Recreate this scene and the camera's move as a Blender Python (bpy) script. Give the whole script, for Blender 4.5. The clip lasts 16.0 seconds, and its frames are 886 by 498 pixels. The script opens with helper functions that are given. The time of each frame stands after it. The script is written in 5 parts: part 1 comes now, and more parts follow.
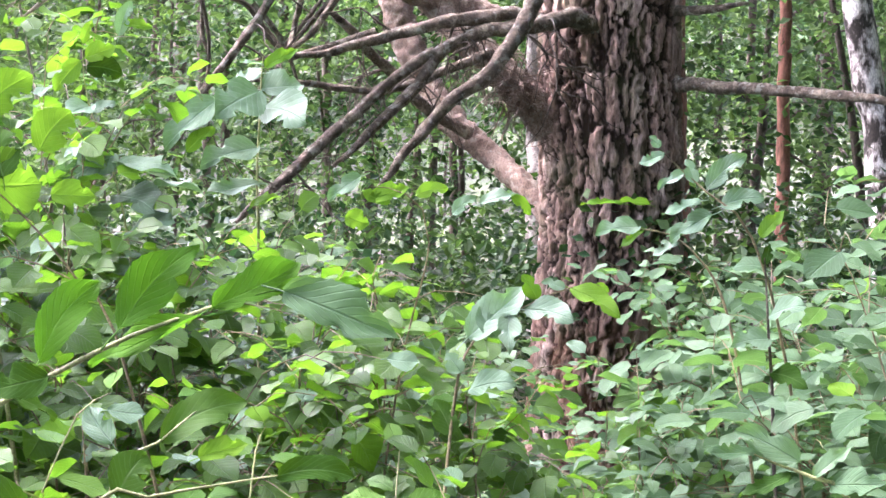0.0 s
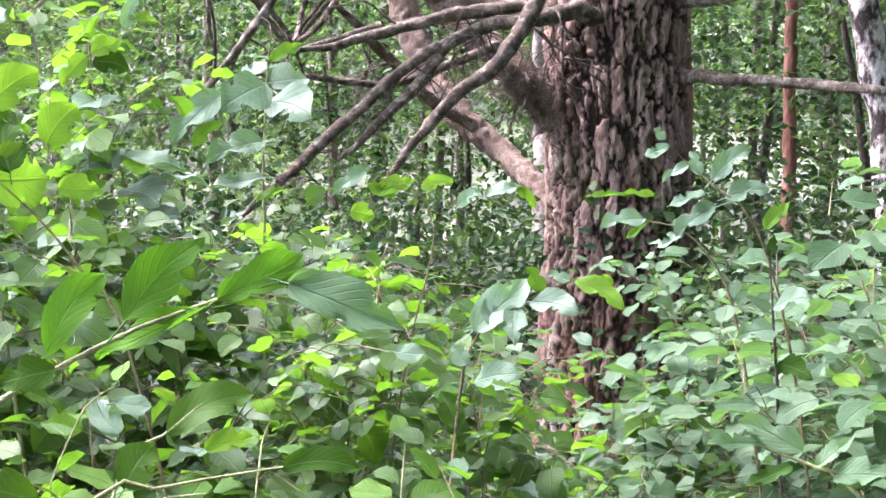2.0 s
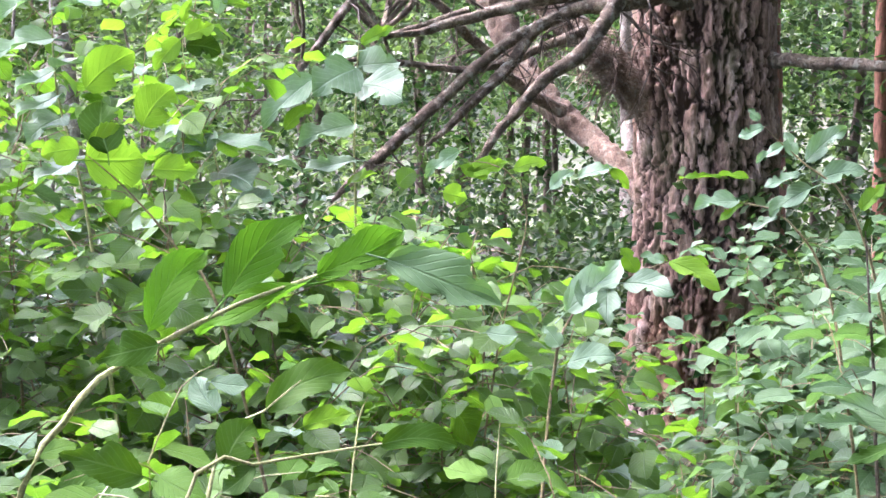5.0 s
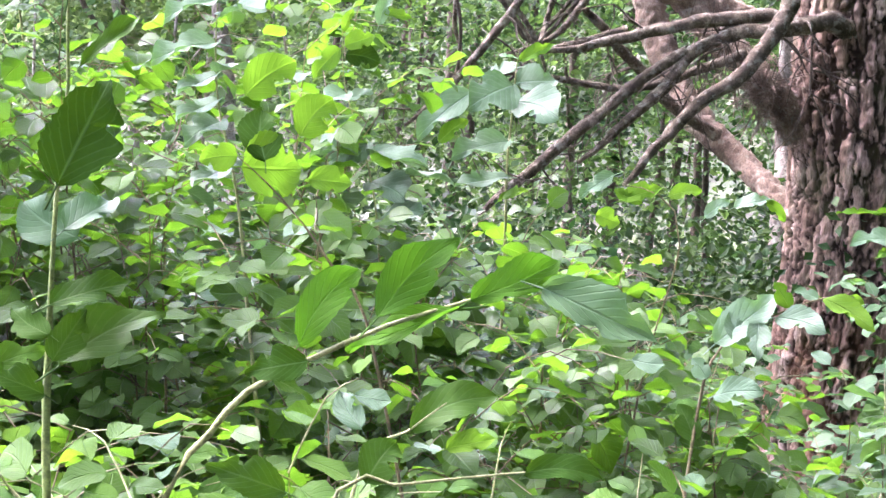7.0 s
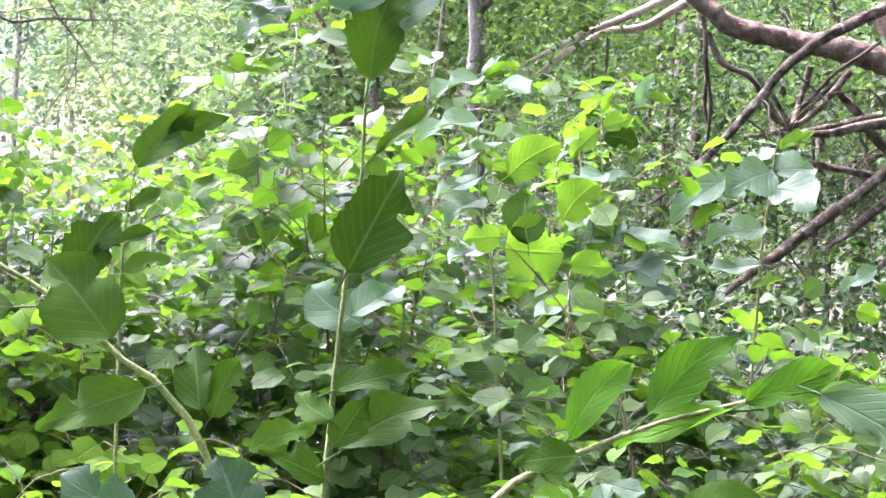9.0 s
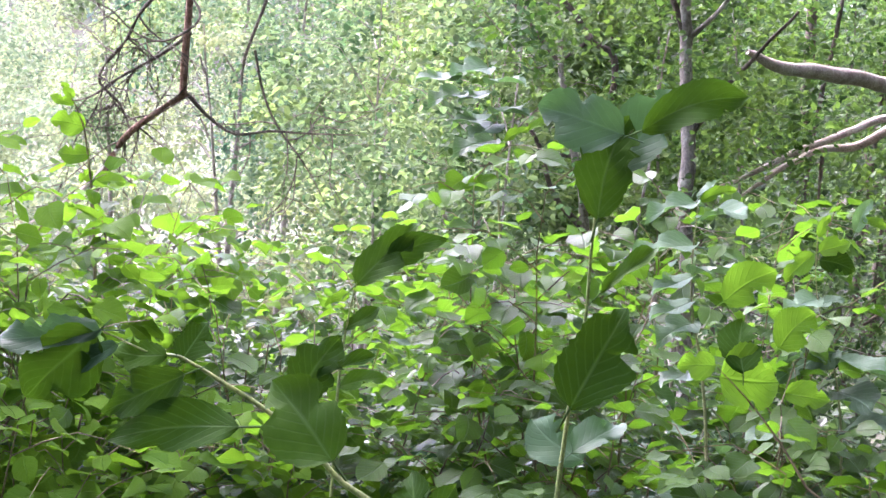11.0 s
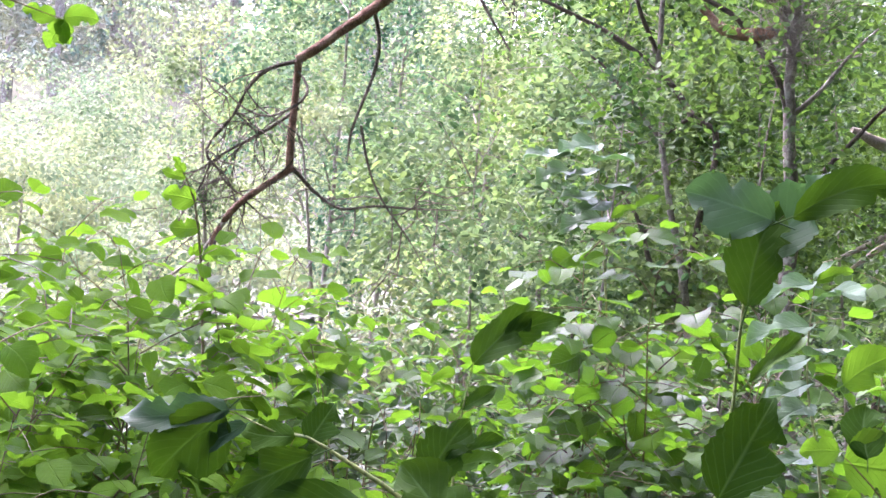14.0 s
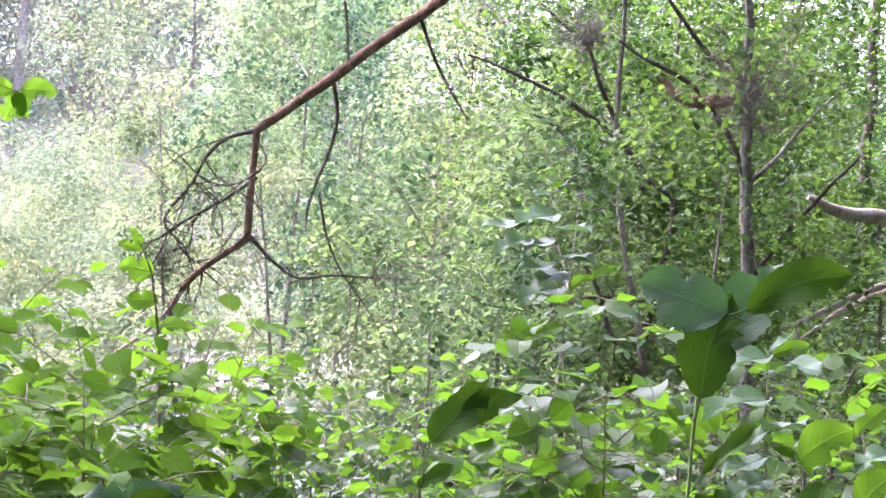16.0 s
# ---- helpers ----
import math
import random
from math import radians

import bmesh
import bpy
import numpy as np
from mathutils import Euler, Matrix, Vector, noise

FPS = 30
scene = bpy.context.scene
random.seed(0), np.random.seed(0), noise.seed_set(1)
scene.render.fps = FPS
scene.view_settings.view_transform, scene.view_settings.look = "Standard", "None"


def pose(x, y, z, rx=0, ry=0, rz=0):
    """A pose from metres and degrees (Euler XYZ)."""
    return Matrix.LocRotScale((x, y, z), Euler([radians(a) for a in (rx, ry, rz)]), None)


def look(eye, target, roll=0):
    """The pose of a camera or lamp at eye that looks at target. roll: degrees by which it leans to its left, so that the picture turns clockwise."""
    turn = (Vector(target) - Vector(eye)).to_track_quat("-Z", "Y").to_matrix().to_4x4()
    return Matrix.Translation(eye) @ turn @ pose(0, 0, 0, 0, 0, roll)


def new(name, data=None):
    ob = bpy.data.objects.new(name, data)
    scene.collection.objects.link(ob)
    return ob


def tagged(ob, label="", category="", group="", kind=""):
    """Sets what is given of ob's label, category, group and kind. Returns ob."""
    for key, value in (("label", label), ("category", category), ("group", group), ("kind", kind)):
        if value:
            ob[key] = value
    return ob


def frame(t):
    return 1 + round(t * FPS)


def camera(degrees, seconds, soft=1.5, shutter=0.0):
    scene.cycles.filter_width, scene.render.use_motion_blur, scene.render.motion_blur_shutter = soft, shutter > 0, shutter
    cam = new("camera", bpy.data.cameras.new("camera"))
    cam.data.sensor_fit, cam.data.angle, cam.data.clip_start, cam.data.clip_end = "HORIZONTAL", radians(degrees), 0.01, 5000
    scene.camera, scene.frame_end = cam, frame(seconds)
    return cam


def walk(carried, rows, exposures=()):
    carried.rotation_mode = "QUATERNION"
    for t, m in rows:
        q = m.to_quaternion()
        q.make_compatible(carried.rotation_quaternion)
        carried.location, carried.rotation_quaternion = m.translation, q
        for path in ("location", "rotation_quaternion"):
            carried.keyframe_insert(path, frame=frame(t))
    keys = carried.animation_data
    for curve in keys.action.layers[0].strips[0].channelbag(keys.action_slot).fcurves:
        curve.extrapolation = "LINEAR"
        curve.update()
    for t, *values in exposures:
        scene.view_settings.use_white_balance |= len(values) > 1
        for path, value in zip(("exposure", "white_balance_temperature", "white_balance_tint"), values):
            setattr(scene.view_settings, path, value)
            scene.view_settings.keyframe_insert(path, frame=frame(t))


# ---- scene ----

# ================= camera and its walk =================
cam = camera(27.07, 16.0, soft=1.5)
# seconds, eye x y z, yaw, pitch, roll
ROWS = [
    (0, 0.000, 0.000, 1.600, -0.00, -6.00, -0.00),
    (0.5, 0.000, 0.002, 1.599, 0.19, -6.19, -0.05),
    (1, 0.001, -0.003, 1.601, 0.33, -6.17, 0.01),
    (1.5, 0.002, -0.007, 1.600, 0.39, -6.14, -0.03),
    (2, 0.003, -0.009, 1.600, 0.23, -6.21, -0.23),
    (2.5, 0.004, -0.005, 1.598, -0.01, -6.34, -0.45),
    (3, 0.004, -0.002, 1.599, 0.05, -6.50, -0.55),
    (3.2, 0.007, 0.004, 1.598, 0.15, -6.53, -0.58),
    (5.3, -0.010, -0.008, 1.590, 3.49, -6.60, -0.12),
    (5.5, -0.009, -0.005, 1.593, 3.93, -6.83, 0.27),
    (6, -0.016, 0.003, 1.594, 5.52, -7.03, 0.98),
    (6.5, -0.018, 0.004, 1.597, 6.36, -6.82, 1.59),
    (7, -0.021, 0.009, 1.601, 7.36, -6.28, 2.04),
    (7.5, -0.025, 0.007, 1.605, 8.62, -5.60, 2.58),
    (8, -0.035, 0.015, 1.608, 10.11, -5.37, 2.82),
    (8.5, -0.049, 0.015, 1.613, 12.66, -4.71, 3.82),
    (9, -0.058, 0.011, 1.616, 14.69, -4.48, 3.98),
    (9.2, -0.059, 0.006, 1.620, 15.46, -4.08, 4.13),
    (11.3, -0.073, -0.006, 1.635, 21.99, -1.55, 5.36),
    (11.5, -0.077, -0.006, 1.635, 22.44, -1.53, 5.51),
    (12, -0.092, -0.004, 1.626, 23.73, -1.68, 5.44),
    (12.5, -0.098, -0.005, 1.627, 24.59, -1.35, 5.70),
    (13, -0.101, -0.010, 1.631, 24.58, -1.19, 5.83),
    (13.5, -0.113, -0.005, 1.634, 25.00, -0.90, 5.92),
    (14, -0.109, -0.006, 1.639, 24.20, 0.34, 5.71),
    (14.5, -0.106, -0.010, 1.644, 24.03, 1.88, 6.52),
    (15, -0.108, -0.011, 1.650, 23.93, 2.16, 6.52),
    (15.5, -0.109, -0.009, 1.656, 23.98, 2.61, 6.64),
    (16, -0.107, -0.008, 1.660, 23.13, 2.32, 5.67),
]
EXPOSURES = [(0.0, 4.82, 6000, 32), (6.0, 4.88, 5990, 32), (8.5, 4.94, 6000, 36), (11.3, 4.22, 5940, 37), (14.5, 4.12, 5960, 37), (16.0, 4.06, 5960, 37)]
walk(cam, [(t, pose(x, y, z, 90 + p, 0, a) @ pose(0, 0, 0, 0, 0, r)) for t, x, y, z, a, p, r in ROWS], EXPOSURES)

# ================= world, sun =================
SUN_AZ, SUN_EL = radians(64), radians(56)      # azimuth to the left of +y, elevation
sun_way = Vector((-math.sin(SUN_AZ) * math.cos(SUN_EL), math.cos(SUN_AZ) * math.cos(SUN_EL), math.sin(SUN_EL)))
world = bpy.data.worlds.new("sky")
scene.world = world
world.use_nodes = True
wn = world.node_tree.nodes
sky = wn.new("ShaderNodeTexSky")
sky.sky_type, sky.sun_disc = "NISHITA", False
sky.sun_elevation, sky.sun_rotation = SUN_EL, -SUN_AZ
sky.air_density, sky.dust_density, sky.ozone_density = 1.0, 4.0, 1.0
grey = wn.new("ShaderNodeHueSaturation")
grey.inputs["Saturation"].default_value = 0.68
world.node_tree.links.new(sky.outputs[0], grey.inputs["Color"])
world.node_tree.links.new(grey.outputs[0], wn["Background"].inputs[0])
wn["Background"].inputs[1].default_value = 0.15
sun = new("sun", bpy.data.lights.new("sun", "SUN"))
sun.data.energy, sun.data.angle, sun.data.color = 0.7, radians(50), (1.0, 0.985, 0.96)
sun.matrix_world = look(sun_way * 50, (0, 0, 0))

# ================= materials =================


def graph(name):
    m = bpy.data.materials.new(name)
    m.use_nodes = True
    nt = m.node_tree
    nt.nodes.clear()
    return m, nt, nt.nodes, nt.links


def ramp(nt, stops, fac):
    r = nt.nodes.new("ShaderNodeValToRGB")
    el = r.color_ramp.elements
    while len(el) < len(stops):
        el.new(0.5)
    for e, (p, c) in zip(el, stops):
        e.position, e.color = p, (*c, 1)
    nt.links.new(fac, r.inputs[0])
    return r.outputs[0]


def noise_tex(nt, scale, detail=4, vec=None, rough=0.6):
    n = nt.nodes.new("ShaderNodeTexNoise")
    n.inputs["Scale"].default_value, n.inputs["Detail"].default_value, n.inputs["Roughness"].default_value = scale, detail, rough
    if vec is not None:
        nt.links.new(vec, n.inputs["Vector"])
    return n.outputs[0]


def calc(nt, op, a, b=None, c=None):
    n = nt.nodes.new("ShaderNodeMath")
    n.operation = op
    for i, v in enumerate((a, b, c)):
        if v is None:
            continue
        if isinstance(v, (int, float)):
            n.inputs[i].default_value = v
        else:
            nt.links.new(v, n.inputs[i])
    return n.outputs[0]


def mixed(nt, fac, a, b, mode="MIX"):
    n = nt.nodes.new("ShaderNodeMix")
    n.data_type, n.blend_type = "RGBA", mode
    for i, v in ((0, fac), (6, a), (7, b)):
        if isinstance(v, (int, float)):
            n.inputs[i].default_value = v
        elif isinstance(v, tuple):
            n.inputs[i].default_value = (*v, 1)
        else:
            nt.links.new(v, n.inputs[i])
    return n.outputs[2]


def bump(nt, height, strength, dist):
    n = nt.nodes.new("ShaderNodeBump")
    n.inputs["Strength"].default_value, n.inputs["Distance"].default_value = strength, dist
    nt.links.new(height, n.inputs["Height"])
    return n.outputs[0]


def leaf_material(name, dark, mid, light, through_col, joined=False, veins=True, rough=0.5, trans=0.4, gloss=0.3, relief=0.45, patch=0.0, deep=(0.5, 0.7, 0.74), lit_clump_tone=(1.16, 1.12, 0.85)):
    """Leaf: waxy upper face, light through the blade, pale veins laid out on the blade's own UV."""
    m, nt, nodes, links = graph(name)
    if joined:
        rnd = nodes.new("ShaderNodeNewGeometry").outputs["Random Per Island"]
    else:
        rnd = nodes.new("ShaderNodeObjectInfo").outputs["Random"]
    col = ramp(nt, [(0.0, dark), (0.45, mid), (0.8, light), (1.0, tuple(c * 1.15 for c in light))], rnd)
    tcol = ramp(nt, [(0.0, tuple(c * 0.7 for c in through_col)), (0.6, through_col), (1.0, (through_col[0] * 1.08, through_col[1] * 1.06, through_col[2]))], rnd)
    pos = nodes.new("ShaderNodeNewGeometry").outputs["Position"]
    blot = noise_tex(nt, 55, 4, pos)
    col = mixed(nt, 1.0, col, ramp(nt, [(0.3, (0.78, 0.8, 0.75)), (0.7, (1.15, 1.12, 1.1))], blot), "MULTIPLY")
    # noise tone paints lit and shaded leaf clumps into the colour
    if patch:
        tone = ramp(nt, [(0.4, deep), (0.5, (1, 1, 1)), (0.6, lit_clump_tone)], noise_tex(nt, patch, 3, pos))
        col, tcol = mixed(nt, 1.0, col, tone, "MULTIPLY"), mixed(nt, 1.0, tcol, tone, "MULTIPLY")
    normal = None
    if veins:
        uv = nodes.new("ShaderNodeUVMap").outputs[0]
        sep = nodes.new("ShaderNodeSeparateXYZ")
        links.new(uv, sep.inputs[0])
        side = calc(nt, "ABSOLUTE", calc(nt, "SUBTRACT", sep.outputs[0], 0.5))
        lat = calc(nt, "SINE", calc(nt, "MULTIPLY", calc(nt, "SUBTRACT", sep.outputs[1], calc(nt, "MULTIPLY", side, 0.7)), 50.0))
        lat = calc(nt, "POWER", calc(nt, "MAXIMUM", lat, 0.0), 6.0)
        rib = calc(nt, "MAXIMUM", calc(nt, "SUBTRACT", 1.0, calc(nt, "MULTIPLY", side, 26.0)), 0.0)
        vein = calc(nt, "MAXIMUM", calc(nt, "MULTIPLY", lat, 0.3), rib)
        col = mixed(nt, calc(nt, "MULTIPLY", vein, 0.45), col, tuple(min(1, c * 1.7 + 0.04) for c in light))
        tcol = mixed(nt, calc(nt, "MULTIPLY", vein, 0.12), tcol, tuple(c * 0.5 for c in through_col))
        normal = bump(nt, calc(nt, "SUBTRACT", calc(nt, "MULTIPLY", blot, 0.4), vein), relief, 0.002)
    p = nodes.new("ShaderNodeBsdfPrincipled")
    links.new(col, p.inputs["Base Color"])
    p.inputs["Roughness"].default_value = rough
    waxy = calc(nt, "FRACT", calc(nt, "MULTIPLY", rnd, 7.31))
    waxy = ramp(nt, [(0.35, (0.2, 0.2, 0.2)), (0.75, (1, 1, 1))], waxy)
    links.new(calc(nt, "MULTIPLY", waxy, gloss * 0.42), p.inputs["Specular IOR Level"])
    t = nodes.new("ShaderNodeBsdfTranslucent")
    links.new(tcol, t.inputs[0])
    if normal is not None:
        links.new(normal, p.inputs["Normal"])
        links.new(normal, t.inputs["Normal"])
    mix = nodes.new("ShaderNodeMixShader")
    mix.inputs[0].default_value = trans
    links.new(p.outputs[0], mix.inputs[1])
    links.new(t.outputs[0], mix.inputs[2])
    out = nodes.new("ShaderNodeOutputMaterial")
    links.new(mix.outputs[0], out.inputs[0])
    return m


def bark_material(name, low, mid, high, scale=1.0, stretch=0.25, lichen=0.0, moss=0.0, rough=0.9, strength=0.8, grit=0.6, red_below=None, furrow_shade=None, span=(0.28, 0.5, 0.72)):
    m, nt, nodes, links = graph(name)
    co = nodes.new("ShaderNodeNewGeometry").outputs["Position"]
    mp = nodes.new("ShaderNodeMapping")
    mp.inputs["Scale"].default_value = (1, 1, stretch)
    links.new(co, mp.inputs[0])
    big = noise_tex(nt, 9 * scale, 6, mp.outputs[0], 0.65)
    fine = noise_tex(nt, 90 * scale, 5, mp.outputs[0], 0.7)
    col = ramp(nt, [(span[0], low), (span[1], mid), (span[2], high)], big)
    col = mixed(nt, 1.0, col, ramp(nt, [(0.32, (0.42, 0.41, 0.4)), (0.68, (1.45, 1.42, 1.38))], fine), "MULTIPLY")
    # inner bark tone doubles as shade painted into the furrows
    if furrow_shade is not None:
        furrow_node = nodes.new("ShaderNodeAttribute")
        furrow_node.attribute_name = "plate"
        col = mixed(nt, ramp(nt, [(0.3, (1, 1, 1)), (0.75, (0, 0, 0))], furrow_node.outputs["Fac"]), col, furrow_shade)
    if lichen:
        spot = noise_tex(nt, 30, 3, co)
        col = mixed(nt, calc(nt, "MULTIPLY", ramp(nt, [(0.56, (0, 0, 0)), (0.64, (1, 1, 1))], spot), lichen), col, (0.42, 0.43, 0.36))
    if moss:
        spot = noise_tex(nt, 5, 4, co)
        col = mixed(nt, calc(nt, "MULTIPLY", ramp(nt, [(0.5, (0, 0, 0)), (0.62, (1, 1, 1))], spot), moss), col, (0.08, 0.11, 0.03))
    if red_below is not None:
        z = nodes.new("ShaderNodeSeparateXYZ")
        links.new(co, z.inputs[0])
        f = nodes.new("ShaderNodeMapRange")
        f.inputs[1].default_value, f.inputs[2].default_value = red_below, red_below - 0.45
        links.new(z.outputs[2], f.inputs[0])
        patch = ramp(nt, [(0.42, (0, 0, 0)), (0.55, (1, 1, 1))], noise_tex(nt, 7, 3, co))
        col = mixed(nt, calc(nt, "MULTIPLY", calc(nt, "MULTIPLY", f.outputs[0], patch), 0.45), col, (0.22, 0.09, 0.05))
    p = nodes.new("ShaderNodeBsdfPrincipled")
    links.new(col, p.inputs["Base Color"])
    p.inputs["Roughness"].default_value = rough
    p.inputs["Specular IOR Level"].default_value = 0.3
    links.new(bump(nt, calc(nt, "ADD", big, calc(nt, "MULTIPLY", fine, grit)), strength, 0.012), p.inputs["Normal"])
    out = nodes.new("ShaderNodeOutputMaterial")
    links.new(p.outputs[0], out.inputs[0])
    return m


GREEN = ((0.027, 0.058, 0.017), (0.05, 0.102, 0.028), (0.085, 0.148, 0.05))
leaf_mat = leaf_material("hazel_leaf", *GREEN, (0.112, 0.266, 0.011), rough=0.45, trans=0.48, gloss=0.6, relief=0.8)
leaf_mat_joined = leaf_material("hazel_leaf_joined", *GREEN, (0.112, 0.266, 0.011), joined=True, rough=0.45, trans=0.48, gloss=0.6, relief=0.8)
near_leaf = leaf_material("sallow_leaf", (0.03, 0.076, 0.014), (0.046, 0.104, 0.02), (0.07, 0.14, 0.028), (0.105, 0.25, 0.014), rough=0.5, trans=0.4, gloss=0.35, relief=0.7)
near_leaf_joined = leaf_material("sallow_leaf_joined", (0.03, 0.076, 0.014), (0.046, 0.104, 0.02), (0.07, 0.14, 0.028), (0.105, 0.25, 0.014), rough=0.5, trans=0.4, gloss=0.35, relief=0.7, joined=True)
shade_leaf = leaf_material("shade_leaf", (0.037, 0.075, 0.037), (0.06, 0.11, 0.057), (0.09, 0.15, 0.084), (0.1, 0.22, 0.042), rough=0.5, trans=0.34, gloss=0.4, relief=0.8)
# sky sheen on upturned leaves is painted into this pale colour
sheen_leaf = leaf_material("sheen_leaf", (0.078, 0.132, 0.082), (0.108, 0.172, 0.112), (0.14, 0.21, 0.145), (0.1, 0.22, 0.05), rough=0.5, trans=0.3, gloss=0.6, relief=0.8)
shade_leaf_joined = leaf_material("shade_leaf_joined", (0.037, 0.075, 0.037), (0.06, 0.11, 0.057), (0.09, 0.15, 0.084), (0.1, 0.22, 0.042), joined=True, rough=0.5, trans=0.34, gloss=0.4, relief=0.8)
cherry_leaf = leaf_material("cherry_leaf", (0.024, 0.07, 0.007), (0.032, 0.087, 0.008), (0.042, 0.105, 0.01), (0.07, 0.203, 0.008), trans=0.38, gloss=0.12, relief=0.9)
# yellow-green leaf, brightened to paint light coming through from behind
lime_leaf = leaf_material("backlit_lime_leaf", (0.054, 0.136, 0.013), (0.074, 0.166, 0.016), (0.098, 0.196, 0.02), (0.116, 0.25, 0.012), rough=0.52, trans=0.54, gloss=0.12, relief=0.8)
lime_leaf_joined = leaf_material("backlit_lime_leaf_joined", (0.054, 0.136, 0.013), (0.074, 0.166, 0.016), (0.098, 0.196, 0.02), (0.116, 0.25, 0.012), rough=0.52, trans=0.54, gloss=0.12, relief=0.8, joined=True)
low_leaf = leaf_material("low_leaf", (0.015, 0.035, 0.013), (0.032, 0.063, 0.025), (0.059, 0.098, 0.045), (0.07, 0.14, 0.035), joined=True, veins=False, rough=0.36, trans=0.3, gloss=0.8, patch=2.5)
# shade on the near, backlit blades is darkened into their base colour
shaded_sapling_leaf = leaf_material("shaded_sapling_leaf", (0.013, 0.036, 0.006), (0.019, 0.049, 0.007), (0.028, 0.064, 0.01), (0.056, 0.14, 0.006), trans=0.17, gloss=0.1, relief=0.3)
# bluish copy, also darkened for the unlit side of the blade
shaded_blue_leaf = leaf_material("shaded_blue_leaf", (0.021, 0.046, 0.025), (0.029, 0.062, 0.034), (0.039, 0.076, 0.042), (0.056, 0.14, 0.035), trans=0.25, gloss=0.25, relief=0.3)
birch_leaf = leaf_material("birch_leaf", (0.017, 0.038, 0.011), (0.036, 0.076, 0.022), (0.073, 0.126, 0.043), (0.119, 0.224, 0.035), joined=True, veins=False, trans=0.42, patch=1.8, deep=(0.4, 0.52, 0.48))
# wood and edge leaves: the shade of gaps is darkened into their low tones
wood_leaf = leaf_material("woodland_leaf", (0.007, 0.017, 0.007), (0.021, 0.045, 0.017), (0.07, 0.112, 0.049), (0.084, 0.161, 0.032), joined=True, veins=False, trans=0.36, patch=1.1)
edge_leaf = leaf_material("edge_leaf", (0.009, 0.024, 0.008), (0.028, 0.056, 0.02), (0.085, 0.134, 0.058), (0.1, 0.19, 0.04), joined=True, veins=False, trans=0.38, patch=2.0, deep=(0.26, 0.36, 0.32), lit_clump_tone=(1.3, 1.25, 1.1))
# near-black tones paint the shade under and between these leaves
shaded_undergrowth_leaf = leaf_material("shaded_undergrowth_leaf", (0.006, 0.016, 0.006), (0.016, 0.036, 0.013), (0.045, 0.078, 0.034), (0.05, 0.11, 0.02), joined=True, veins=False, trans=0.3, gloss=0.4, patch=1.5)
# clearing, willow and oak leaves: open daylight raised into their colours
sunny_leaf = leaf_material("sunlit_clearing_leaf", (0.049, 0.077, 0.032), (0.098, 0.136, 0.07), (0.168, 0.203, 0.119), (0.252, 0.322, 0.14), joined=True, veins=False, trans=0.46, patch=1.3, deep=(0.42, 0.56, 0.5))
# lit copy of the birch leaf, brighter colour for saplings towards the clearing
sunlit_birch = leaf_material("sunlit_birch_leaf", (0.028, 0.059, 0.017), (0.059, 0.108, 0.038), (0.133, 0.182, 0.098), (0.182, 0.28, 0.105), joined=True, veins=False, trans=0.43, patch=1.8, deep=(0.38, 0.52, 0.5))
# whitish: daylight and haze painted into the willow's leaf colour
pale_leaf = leaf_material("daylit_willow_leaf", (0.105, 0.13, 0.077), (0.138, 0.166, 0.102), (0.17, 0.198, 0.13), (0.21, 0.265, 0.135), joined=True, veins=False, trans=0.48, patch=0.8, deep=(0.5, 0.64, 0.6), lit_clump_tone=(1.24, 1.18, 0.95))
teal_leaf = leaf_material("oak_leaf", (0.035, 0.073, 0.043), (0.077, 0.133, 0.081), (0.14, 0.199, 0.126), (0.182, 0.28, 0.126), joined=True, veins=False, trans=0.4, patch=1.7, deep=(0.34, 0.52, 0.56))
# distance haze is mixed into this pale needle colour
hazed_needle_mat = leaf_material("hazed_spruce_needles", (0.154, 0.164, 0.122), (0.21, 0.22, 0.168), (0.266, 0.276, 0.217), (0.196, 0.21, 0.154), joined=True, veins=False, trans=0.15, rough=0.7, patch=0.35)
pine_bark = bark_material("pine_bark", (0.14, 0.088, 0.066), (0.27, 0.185, 0.148), (0.5, 0.4, 0.35), moss=0.25, strength=1.0, grit=1.6, red_below=0.75, furrow_shade=(0.03, 0.016, 0.011))
far_pine_bark = bark_material("young_pine_bark", (0.08, 0.035, 0.022), (0.17, 0.075, 0.05), (0.24, 0.12, 0.085), strength=0.6)
dead_wood = bark_material("dead_branch_bark", (0.022, 0.017, 0.013), (0.1, 0.078, 0.056), (0.36, 0.31, 0.24), scale=2.4, stretch=1.0, lichen=0.4, strength=0.9, grit=1.2)
limb_bark = bark_material("limb_bark", (0.06, 0.04, 0.03), (0.18, 0.13, 0.1), (0.37, 0.3, 0.25), scale=2.2, stretch=0.6, lichen=0.25, strength=1.0, grit=1.2)
dark_twig = bark_material("dark_twig_bark", (0.03, 0.024, 0.02), (0.06, 0.048, 0.036), (0.12, 0.095, 0.07), scale=3, stretch=1.0)
# the palest flakes also stand in for highlights along the limb, as colour
orange_bark = bark_material("flaky_pine_bark", (0.12, 0.06, 0.04), (0.28, 0.15, 0.1), (0.58, 0.42, 0.32), scale=3.5, stretch=0.7, strength=0.9, grit=1.2)
twig_bark = bark_material("hanging_twig_bark", (0.045, 0.036, 0.03), (0.1, 0.08, 0.064), (0.22, 0.18, 0.15), scale=3, stretch=1.0)
alder_bark = bark_material("alder_bark", (0.08, 0.065, 0.055), (0.19, 0.165, 0.145), (0.32, 0.29, 0.26), scale=1.5, stretch=0.8, lichen=0.5)
